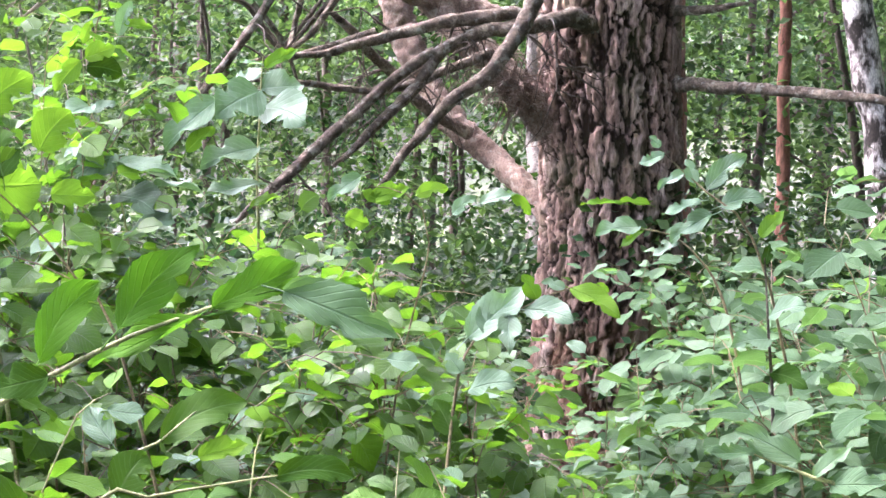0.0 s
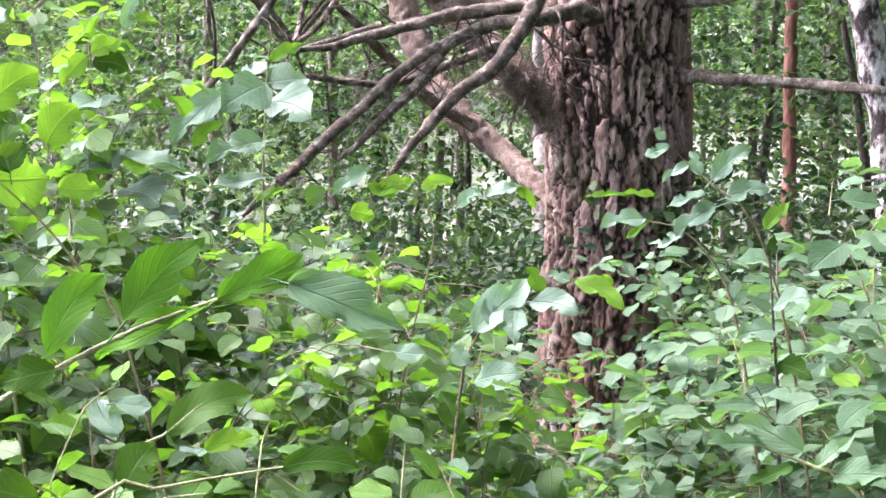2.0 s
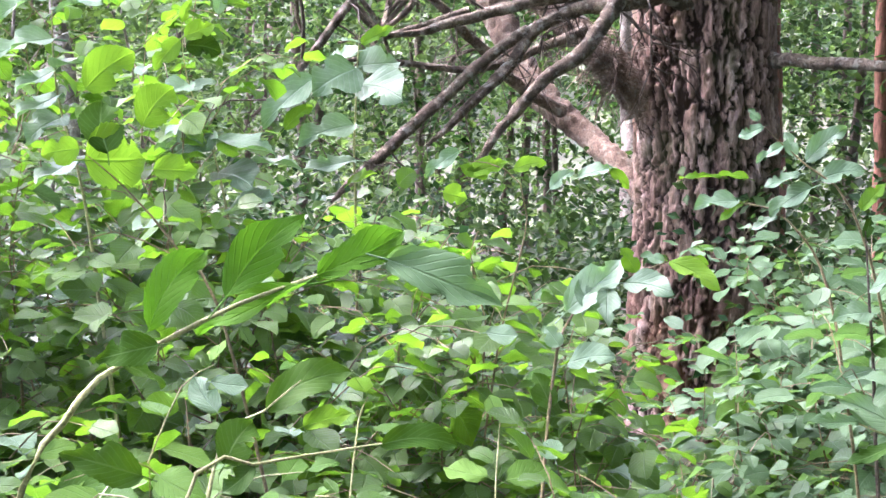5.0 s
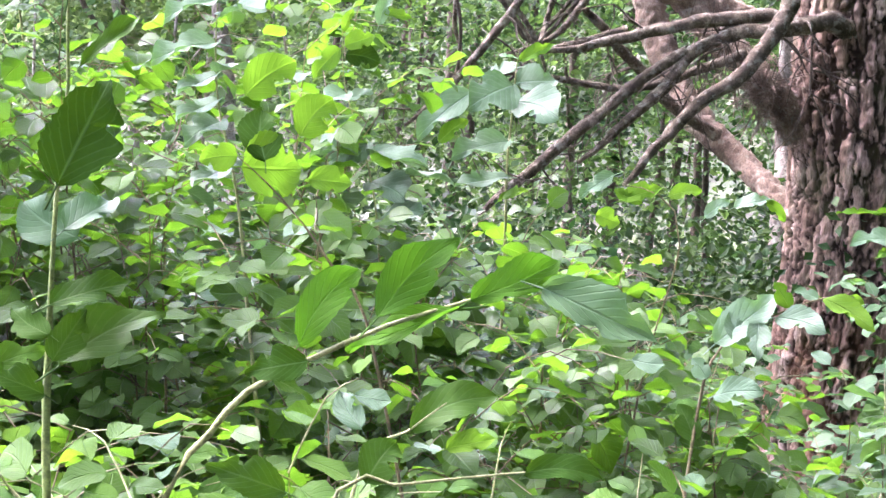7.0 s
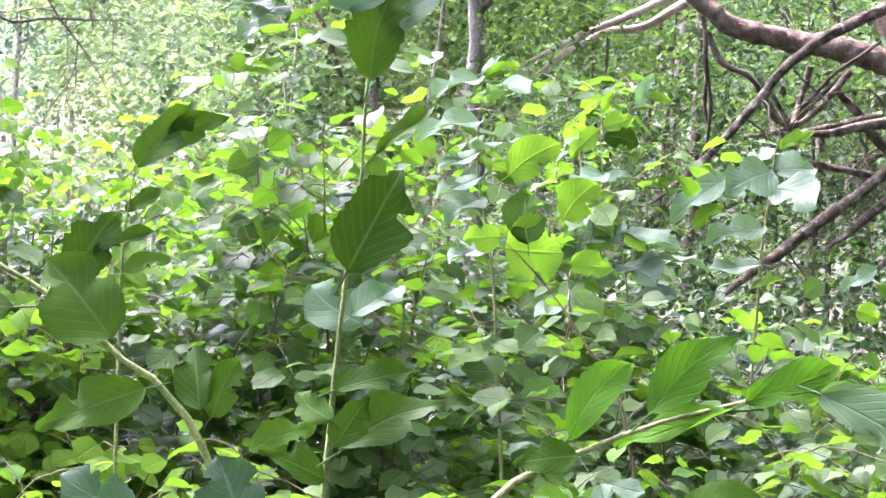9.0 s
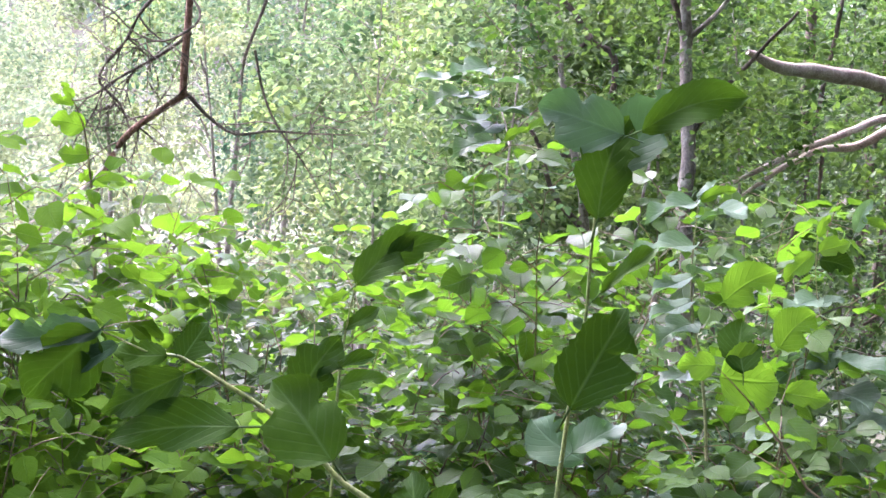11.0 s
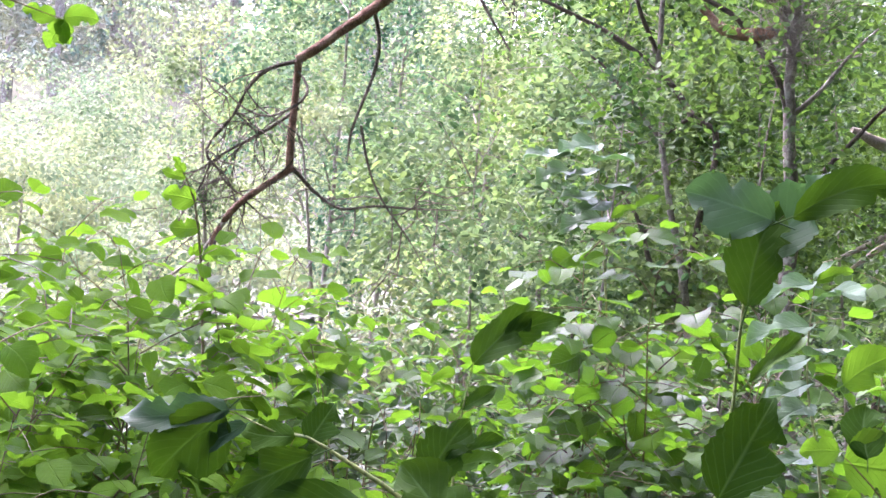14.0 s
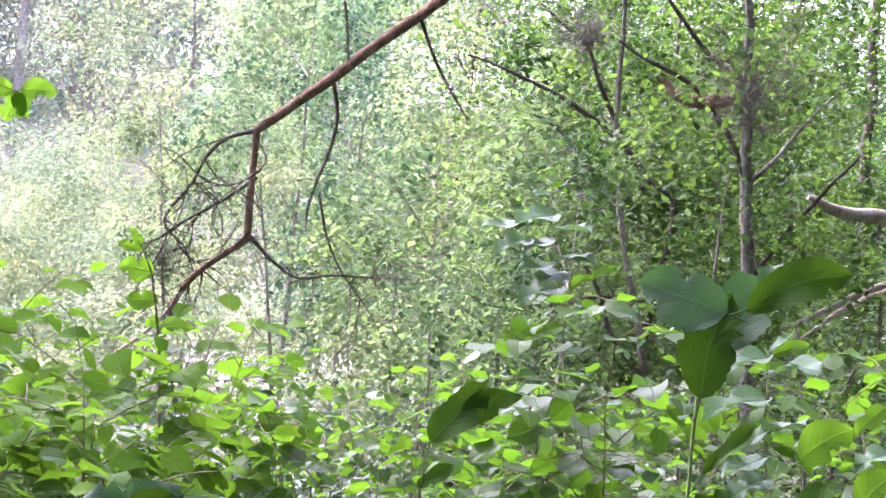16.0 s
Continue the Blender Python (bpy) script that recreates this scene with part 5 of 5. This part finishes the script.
# twigs over the pine's foot
sprig("hazel_shoot", [(0.6, 2.796, 0.539), (0.565, 2.947, 1.051), (0.496, 2.944, 1.31), (0.425, 2.962, 1.381), (0.384, 2.97, 1.417), (0.348, 2.976, 1.452)], [0.005, 0.0045, 0.0035, 0.0025, 0.0018, 0.001], brown_stem, [
    ("s", (0.351, 2.976, 1.452), (0.335, 2.979, 1.472), 0.7, 0.7, 0.0), ("s", (0.358, 2.974, 1.443), (0.317, 2.978, 1.428), 0.7, 0.6, 0.0), ("s", (0.393, 2.968, 1.413), (0.344, 2.973, 1.39), 0.4, 0.5, 0.0), ("s", (0.425, 2.962, 1.386), (0.485, 2.957, 1.445), 0.5, 0.6, 0.0),
    ("s", (0.407, 2.965, 1.395), (0.393, 2.97, 1.435), 0.6, 0.6, 0.0), ("s", (0.447, 2.957, 1.359), (0.514, 2.947, 1.378), 0.7, 0.5, 0.0), ("l", (0.51, 2.942, 1.31), (0.545, 2.94, 1.356), 0.6, 0.7, 0.2), ("s", (0.416, 2.962, 1.367), (0.353, 2.969, 1.349), 0.6, 0.4, 0.0), ("s", (0.434, 2.958, 1.345), (0.362, 2.964, 1.308), 0.6, 0.4, 0.0)],
    "thin hazel twig with small leaves painted pale with sheen")
sprig("hazel_shoot", [(0.54, 2.854, 0.517), (0.485, 3.023, 1.113), (0.412, 3.056, 1.28), (0.328, 3.069, 1.312), (0.262, 3.076, 1.316)], [0.005, 0.004, 0.003, 0.002, 0.001], brown_stem, [
    ("s", (0.328, 3.069, 1.314), (0.256, 3.026, 1.32), 0.6, 0.4, 0.0), ("l", (0.337, 3.068, 1.312), (0.295, 3.07, 1.283), 0.5, 0.5, 0.0), ("s", (0.374, 3.063, 1.3), (0.407, 3.061, 1.322), 0.6, 0.5, 0.0), ("l", (0.3, 3.076, 1.354), (0.232, 3.082, 1.358), 0.35, 0.4, 0.0), ("l", (0.346, 3.071, 1.352), (0.295, 3.077, 1.363), 0.35, 0.4, 0.0), ("s", (0.393, 3.059, 1.289), (0.346, 3.063, 1.269), 0.6, 0.4, 0.0)],
    "thin hazel twig with small leaves painted pale with sheen")
sprig("hazel_shoot", [(-0.018, 2.444, 0.713), (0.013, 2.55, 1.093), (0.045, 2.569, 1.202), (0.109, 2.574, 1.246), (0.18, 2.573, 1.276), (0.22, 2.571, 1.279)], [0.005, 0.004, 0.003, 0.002, 0.0016, 0.001], brown_stem, [
    ("s", (0.035, 2.569, 1.204), (0.117, 2.578, 1.282), 0.55, 0.7, 0.0), ("s", (0.077, 2.568, 1.203), (0.053, 2.576, 1.25), 0.7, 0.7, 0.0), ("s", (0.093, 2.573, 1.234), (0.091, 2.517, 1.199), 0.6, 0.6, 0.0), ("s", (0.117, 2.573, 1.244), (0.177, 2.519, 1.242), 0.6, 0.6, 0.0), ("l", (0.133, 2.574, 1.258), (0.113, 2.579, 1.294), 0.7, 0.6, 0.0), ("l", (0.18, 2.573, 1.274), (0.242, 2.514, 1.249), 0.4, 0.6, 0.0),
    ("s", (0.172, 2.574, 1.273), (0.14, 2.577, 1.286), 0.6, 0.5, 0.0), ("l", (0.212, 2.571, 1.278), (0.234, 2.569, 1.271), 0.7, 0.6, 0.0), ("s", (0.025, 2.562, 1.155), (0.005, 2.566, 1.183), 0.9, 0.7, 0.0), ("s", (0.037, 2.557, 1.132), (0.095, 2.509, 1.155), 0.6, 0.6, 0.0), ("r", (0.013, 2.545, 1.07), (-0.011, 2.555, 1.12), 0.8, 0.7, 0.0)],
    "hazel shoot with pale drooping leaves before the pine's foot")
sprig("sallow_shoot", [(0.461, 1.587, 1.024), (0.382, 1.657, 1.186), (0.343, 1.672, 1.212), (0.313, 1.68, 1.222), (0.288, 1.687, 1.232)], [0.005, 0.004, 0.003, 0.002, 0.001], pale_stem, [
    ("s", (0.331, 1.677, 1.225), (0.275, 1.694, 1.257), 0.45, 0.6, 0.0), ("s", (0.29, 1.686, 1.232), (0.242, 1.664, 1.24), 0.5, 0.5, 0.0), ("s", (0.343, 1.672, 1.212), (0.377, 1.672, 1.244), 0.45, 0.55, 0.0), ("v", (0.323, 1.676, 1.214), (0.272, 1.651, 1.203), 0.6, 0.5, 0.0), ("s", (0.358, 1.667, 1.205), (0.396, 1.63, 1.219), 0.7, 0.6, 0.0), ("s", (0.298, 1.684, 1.229), (0.293, 1.722, 1.255), 0.6, 0.6, 0.0)],
    "low shoot with long pale green leaves")
sprig("hazel_shoot", [(0.529, 2.776, 0.592), (0.527, 2.893, 1.006), (0.524, 2.916, 1.13), (0.516, 2.938, 1.278)], [0.006, 0.005, 0.004, 0.002], dark_twig, [
    ("v", (0.517, 2.936, 1.265), (0.525, 2.939, 1.301), 0.8, 0.7, 0.0), ("s", (0.524, 2.925, 1.184), (0.565, 2.87, 1.214), 0.7, 0.5, 0.0), ("s", (0.524, 2.919, 1.148), (0.461, 2.88, 1.154), 0.7, 0.5, 0.0), ("v", (0.525, 2.91, 1.095), (0.568, 2.849, 1.087), 0.8, 0.7, 0.0), ("s", (0.525, 2.904, 1.059), (0.46, 2.862, 1.053), 0.7, 0.6, 0.0)],
    "upright dark twig with a few round leaves")
sprig("hazel_shoot", [(-0.122, 2.69, 0.667), (-0.073, 2.801, 1.078), (-0.02, 2.786, 1.317), (-0.055, 2.792, 1.389), (-0.111, 2.791, 1.402)], [0.004, 0.003, 0.002, 0.0016, 0.001], brown_stem, [
    ("l", (-0.111, 2.789, 1.381), (-0.05, 2.793, 1.407), 0.6, 0.6, 0.0), ("l", (-0.042, 2.792, 1.389), (0.007, 2.793, 1.402), 0.6, 0.6, 0.0), ("l", (-0.149, 2.785, 1.356), (-0.111, 2.786, 1.347), 1.0, 0.8, 0.0), ("s", (0.014, 2.79, 1.359), (0.048, 2.792, 1.389), 0.6, 0.5, 0.0), ("s", (0.057, 2.791, 1.377), (0.113, 2.79, 1.398), 0.55, 0.5, 0.0), ("l", (-0.081, 2.79, 1.377), (-0.123, 2.79, 1.398), 0.6, 0.6, 0.2), ("s", (-0.123, 2.791, 1.418), (-0.179, 2.786, 1.386), 0.5, 0.5, 0.0), ("l", (0.104, 2.79, 1.39), (0.134, 2.787, 1.36), 0.5, 0.7, 0.0)],
    "hazel shoot with small yellow-green leaves")
sprig("hazel_shoot", [(-1.188, 3.428, 0.81), (-1.311, 3.488, 1.575), (-1.344, 3.472, 1.821), (-1.367, 3.455, 1.949)], [0.006, 0.004, 0.003, 0.001], pale_stem, [
    ("s", (-1.352, 3.464, 1.898), (-1.389, 3.345, 1.885), 0.6, 0.35, 0.0), ("s", (-1.392, 3.398, 1.873), (-1.431, 3.276, 1.863), 0.6, 0.3, 0.0), ("s", (-1.35, 3.467, 1.866), (-1.258, 3.392, 1.885), 0.7, 0.35, 0.0), ("s", (-1.346, 3.47, 1.848), (-1.371, 3.355, 1.834), 0.55, 0.3, 0.0), ("s", (-1.382, 3.404, 1.84), (-1.407, 3.288, 1.827), 0.55, 0.3, 0.0),
    ("s", (-1.34, 3.475, 1.799), (-1.378, 3.354, 1.791), 0.55, 0.35, 0.0), ("s", (-1.341, 3.474, 1.81), (-1.245, 3.4, 1.824), 0.6, 0.35, 0.0), ("s", (-1.339, 3.475, 1.788), (-1.339, 3.37, 1.767), 0.8, 0.35, 0.0), ("s", (-1.333, 3.479, 1.755), (-1.373, 3.358, 1.738), 0.6, 0.35, 0.0), ("s", (-1.362, 3.458, 1.938), (-1.404, 3.441, 1.945), 0.7, 0.4, 0.0), ("l", (-1.365, 3.456, 1.949), (-1.342, 3.462, 1.969), 0.6, 0.5, 0.0),
    ("l", (-1.318, 3.484, 1.756), (-1.273, 3.498, 1.787), 0.5, 0.5, 0.0), ("l", (-1.273, 3.498, 1.782), (-1.225, 3.512, 1.815), 0.5, 0.5, 0.0), ("l", (-1.326, 3.483, 1.681), (-1.354, 3.366, 1.656), 0.55, 0.5, 0.0), ("l", (-1.385, 3.461, 1.674), (-1.389, 3.353, 1.641), 0.6, 0.6, 0.0)],
    "hazel shoot with flat tiers of leaves painted pale with sheen")
sprig("hazel_shoot", [(-0.619, 2.655, 0.924), (-0.687, 2.719, 1.353), (-0.722, 2.722, 1.518), (-0.725, 2.723, 1.67)], [0.006, 0.004, 0.003, 0.001], pale_stem, [
    ("s", (-0.728, 2.723, 1.657), (-0.773, 2.609, 1.646), 0.4, 0.25, 0.0), ("s", (-0.722, 2.724, 1.636), (-0.636, 2.64, 1.659), 0.55, 0.3, 0.0), ("s", (-0.723, 2.724, 1.594), (-0.789, 2.605, 1.587), 0.45, 0.25, 0.0), ("s", (-0.723, 2.723, 1.547), (-0.752, 2.613, 1.532), 0.5, 0.3, 0.0), ("s", (-0.724, 2.723, 1.551), (-0.635, 2.64, 1.574), 0.5, 0.3, 0.0),
    ("s", (-0.721, 2.722, 1.509), (-0.751, 2.611, 1.495), 0.55, 0.3, 0.0), ("s", (-0.716, 2.722, 1.476), (-0.74, 2.612, 1.464), 0.55, 0.3, 0.0), ("s", (-0.702, 2.72, 1.41), (-0.725, 2.611, 1.4), 0.6, 0.3, 0.0), ("s", (-0.727, 2.723, 1.665), (-0.7, 2.728, 1.702), 0.5, 0.3, 0.0), ("l", (-0.724, 2.724, 1.661), (-0.675, 2.734, 1.687), 0.5, 0.5, 0.0)],
    "hazel shoot with flat tiers of leaves painted pale with sheen")
sprig("hazel_shoot", [(-0.5, 3.104, 0.555), (-0.547, 3.237, 1.124), (-0.572, 3.259, 1.343), (-0.627, 3.26, 1.521), (-0.636, 3.26, 1.631)], [0.006, 0.004, 0.003, 0.002, 0.001], pale_stem, [
    ("s", (-0.578, 3.263, 1.408), (-0.466, 3.178, 1.412), 0.55, 0.35, 0.0), ("s", (-0.578, 3.259, 1.353), (-0.503, 3.168, 1.346), 0.8, 0.45, 0.0), ("s", (-0.584, 3.263, 1.423), (-0.661, 3.146, 1.39), 0.6, 0.4, 0.0), ("s", (-0.604, 3.26, 1.421), (-0.628, 3.258, 1.475), 0.9, 0.6, 0.0), ("s", (-0.623, 3.261, 1.511), (-0.661, 3.152, 1.5), 0.5, 0.35, 0.0), ("s", (-0.621, 3.261, 1.501), (-0.58, 3.268, 1.519), 0.7, 0.4, 0.0),
    ("s", (-0.51, 3.271, 1.368), (-0.42, 3.182, 1.384), 0.35, 0.25, 0.0), ("r", (-0.629, 3.261, 1.581), (-0.567, 3.271, 1.57), 0.95, 0.75, 0.0), ("l", (-0.63, 3.261, 1.596), (-0.578, 3.27, 1.62), 0.8, 0.7, 0.0), ("l", (-0.634, 3.26, 1.621), (-0.618, 3.263, 1.662), 0.5, 0.7, 0.0), ("l", (-0.638, 3.26, 1.591), (-0.688, 3.249, 1.541), 0.6, 0.6, 0.0), ("s", (-0.572, 3.271, 1.635), (-0.551, 3.273, 1.697), 0.5, 0.6, 0.0), ("l", (-0.563, 3.272, 1.656), (-0.509, 3.28, 1.652), 0.5, 0.6, 0.0), ("s", (-0.562, 3.255, 1.283), (-0.473, 3.171, 1.329), 0.5, 0.35, 0.0)],
    "tall hazel shoot with leaves painted pale with sheen")

# ================= the flaky orange limb that reaches over the path =================
reach = [(0.613, 6.928, 4.127), (-1.567, 5.077, 3.474), (-1.683, 4.18, 2.699), (-1.844, 3.75, 2.338), (-1.923, 3.673, 2.239), (-2.021, 3.637, 2.145), (-2.125, 3.593, 2.052)]
part("limb", mesh_from("limb", *tube(reach, [0.06, 0.03, 0.018, 0.0125, 0.0125, 0.0118, 0.011], 10, 0.02, 0.12, 0.006, 51), orange_bark), pine, "long thin limb with flaky orange bark")
FORKS = [
    ([(-2.125, 3.593, 2.052), (-2.126, 3.6, 1.974), (-2.124, 3.596, 1.89), (-2.121, 3.603, 1.808)], [0.0095, 0.0085, 0.0088, 0.0092], orange_bark),
    ([(-2.121, 3.603, 1.808), (-2.169, 3.554, 1.755), (-2.208, 3.51, 1.695), (-2.241, 3.49, 1.622)], [0.008, 0.0075, 0.008, 0.006], orange_bark),
    ([(-2.206, 3.511, 1.698), (-2.253, 3.482, 1.616), (-2.289, 3.436, 1.554), (-2.342, 3.363, 1.488)], [0.005, 0.0045, 0.004, 0.002], pale_wood),
    ([(-2.125, 3.593, 2.052), (-2.182, 3.563, 2.026), (-2.222, 3.544, 1.973), (-2.241, 3.538, 1.92), (-2.281, 3.518, 1.851), (-2.285, 3.518, 1.812), (-2.246, 3.543, 1.773), (-2.225, 3.557, 1.725)], [0.005, 0.0048, 0.0042, 0.004, 0.0036, 0.0034, 0.003, 0.0015], twig_bark),
    ([(-2.121, 3.603, 1.808), (-2.08, 3.638, 1.764), (-2.026, 3.668, 1.73), (-1.958, 3.702, 1.74), (-1.878, 3.741, 1.745), (-1.774, 3.788, 1.754)], [0.005, 0.004, 0.0035, 0.003, 0.0025, 0.001], twig_bark),
    ([(-1.975, 3.656, 2.179), (-1.963, 3.672, 2.109), (-1.975, 3.675, 2.026), (-1.998, 3.671, 1.947), (-2.011, 3.668, 1.894), (-2.012, 3.671, 1.836)], [0.005, 0.0045, 0.004, 0.0035, 0.003, 0.001], twig_bark),
    ([(-1.996, 3.674, 1.921), (-1.979, 3.687, 1.847), (-1.943, 3.709, 1.762), (-1.896, 3.734, 1.692), (-1.834, 3.763, 1.597)], [0.003, 0.003, 0.0026, 0.0022, 0.001], twig_bark),
    ([(-1.826, 3.758, 2.337), (-1.787, 3.792, 2.241), (-1.722, 3.836, 2.129)], [0.005, 0.004, 0.002], twig_bark),
    ([(-1.959, 3.635, 2.352), (-1.953, 3.654, 2.267), (-1.947, 3.665, 2.215)], [0.003, 0.003, 0.003], twig_bark),
    ([(-2.115, 3.597, 1.948), (-2.179, 3.566, 1.883), (-2.251, 3.526, 1.828), (-2.301, 3.498, 1.783), (-2.362, 3.459, 1.758)], [0.0045, 0.004, 0.003, 0.0025, 0.001], twig_bark),
    ([(-2.122, 3.586, 2.023), (-2.079, 3.567, 1.992), (-2.078, 3.548, 1.958), (-2.15, 3.533, 1.919), (-2.215, 3.517, 1.931), (-2.261, 3.486, 1.975), (-2.304, 3.457, 1.993)], [0.003, 0.003, 0.003, 0.0026, 0.0022, 0.0018, 0.001], twig_bark),
]
forks = [part("branch", mesh_from("branch", *tube(pts, rad, 7, 0.02, 0.1, 0.008, 60 + i), mat), pine) for i, (pts, rad, mat) in enumerate(FORKS)]
for k, n in ((1, 12), (3, 12), (4, 6), (6, 5), (9, 8), (10, 4)):
    add_twigs(forks[k], twiglets(FORKS[k][0], 0.0045, n, 0.22, 70 + k, 0.5), twig_bark, "fine bare hanging twig")

# ================= the alder and thin stems in the thicket =================
alder = thing("alder_tree", (-1.295, 5.42, 0.383), "slim grey alder with tufts of dead twigs", "tree")
alder_trunk = part("trunk", mesh_from("trunk", *tube([(-1.29, 5.414, 0.352), (-1.391, 5.522, 1.161), (-1.44, 5.531, 1.671), (-1.468, 5.51, 2.048), (-1.49, 5.462, 2.439), (-1.498, 5.417, 2.69), (-1.511, 5.297, 3.175), (-1.488, 4.553, 4.767)], [0.03024, 0.0252, 0.02184, 0.02016, 0.01596, 0.0126, 0.01092, 0.00504], 14, 0.03, 0.12, 0.012, 81), alder_bark), alder)
ALDER = [
    ([(-1.508, 5.457, 2.441), (-1.6, 5.437, 2.41), (-1.683, 5.412, 2.42), (-1.753, 5.382, 2.478)], [0.02016, 0.02016, 0.01848, 0.01176], orange_bark),
    ([(-1.493, 5.456, 2.473), (-1.584, 5.421, 2.54), (-1.672, 5.38, 2.633), (-1.743, 5.34, 2.735)], [0.01008, 0.0084, 0.00756, 0.00504], dark_twig),
    ([(-1.482, 5.495, 2.184), (-1.545, 5.462, 2.332), (-1.644, 5.419, 2.45), (-1.747, 5.38, 2.508), (-1.865, 5.331, 2.572)], [0.01008, 0.00924, 0.0084, 0.00672, 0.00336], dark_twig),
    ([(-1.478, 5.497, 2.167), (-1.385, 5.508, 2.279), (-1.31, 5.512, 2.379), (-1.205, 5.517, 2.498)], [0.0084, 0.00672, 0.00504, 0.00252], alder_bark),
    ([(-1.459, 5.522, 1.876), (-1.363, 5.536, 2.024), (-1.274, 5.547, 2.136), (-1.156, 5.556, 2.283)], [0.01008, 0.0084, 0.00672, 0.0042], dark_twig),
]
for i, (pts, rad, mat) in enumerate(ALDER):
    part("branch", mesh_from("branch", *tube(pts, rad, 8, 0.03, 0.14, 0.01, 85 + i), mat), alder, "broken limb with flaky orange bark" if i == 0 else "")
add_twigs(alder_trunk, twiglets([(-1.491, 5.444, 2.246), (-1.471, 5.437, 2.35), (-1.485, 5.422, 2.433), (-1.499, 5.403, 2.532)], 0.0055, 70, 0.19, 95, -0.2), alder_bark, "fine grey dead twig of a tuft")
rowan = thing("rowan_tree", (-1.672, 5.82, 0.23), "thin dark-stemmed rowan with crossing bare branches", "tree")
rowan_trunk = part("trunk", mesh_from("trunk", *tube([(-1.666, 5.813, 0.196), (-1.844, 5.935, 1.374), (-1.887, 5.928, 1.634), (-1.956, 5.901, 1.91), (-2.011, 5.859, 2.245), (-2.021, 5.829, 2.468), (-2.012, 5.799, 2.673), (-2.004, 5.708, 3.106)], [0.022, 0.018, 0.015, 0.011, 0.009, 0.009, 0.008, 0.004], 10, 0.03, 0.12, 0.012, 91), alder_bark), rowan)
ROWAN = [
    ([(-1.908, 5.896, 2.199), (-1.998, 5.856, 2.312), (-2.149, 5.791, 2.427), (-2.332, 5.711, 2.509), (-2.493, 5.637, 2.565)], [0.012, 0.011, 0.009, 0.007, 0.003]),
    ([(-1.887, 5.928, 1.634), (-1.819, 5.931, 2.096), (-1.908, 5.896, 2.199)], [0.01, 0.012, 0.01]),
    ([(-1.908, 5.896, 2.196), (-1.984, 5.878, 2.135), (-2.106, 5.842, 2.079)], [0.008, 0.006, 0.003]),
    ([(-2.001, 5.874, 2.114), (-2.09, 5.836, 2.217), (-2.178, 5.794, 2.32), (-2.271, 5.752, 2.385)], [0.008, 0.007, 0.005, 0.003]),
    ([(-2.017, 5.842, 2.375), (-2.073, 5.807, 2.5), (-2.125, 5.769, 2.624), (-2.199, 5.731, 2.69), (-2.273, 5.691, 2.756)], [0.008, 0.008, 0.006, 0.005, 0.003]),
    ([(-1.876, 5.931, 1.559), (-1.977, 5.901, 1.661), (-2.047, 5.875, 1.824), (-2.111, 5.85, 1.931)], [0.012, 0.01, 0.008, 0.004]),
    ([(-1.937, 5.911, 1.808), (-2.062, 5.871, 1.794), (-2.237, 5.811, 1.744)], [0.007, 0.006, 0.003]),
]
for i, (pts, rad) in enumerate(ROWAN):
    part("branch", mesh_from("branch", *tube(pts, rad, 7, 0.03, 0.12, 0.01, 105 + i), dark_twig), rowan)
add_twigs(rowan_trunk, twiglets([(-2.02, 5.754, 2.607), (-2.092, 5.725, 2.636), (-2.147, 5.7, 2.667)], 0.005, 45, 0.17, 97, -0.2), alder_bark, "fine grey dead twig of a tuft")
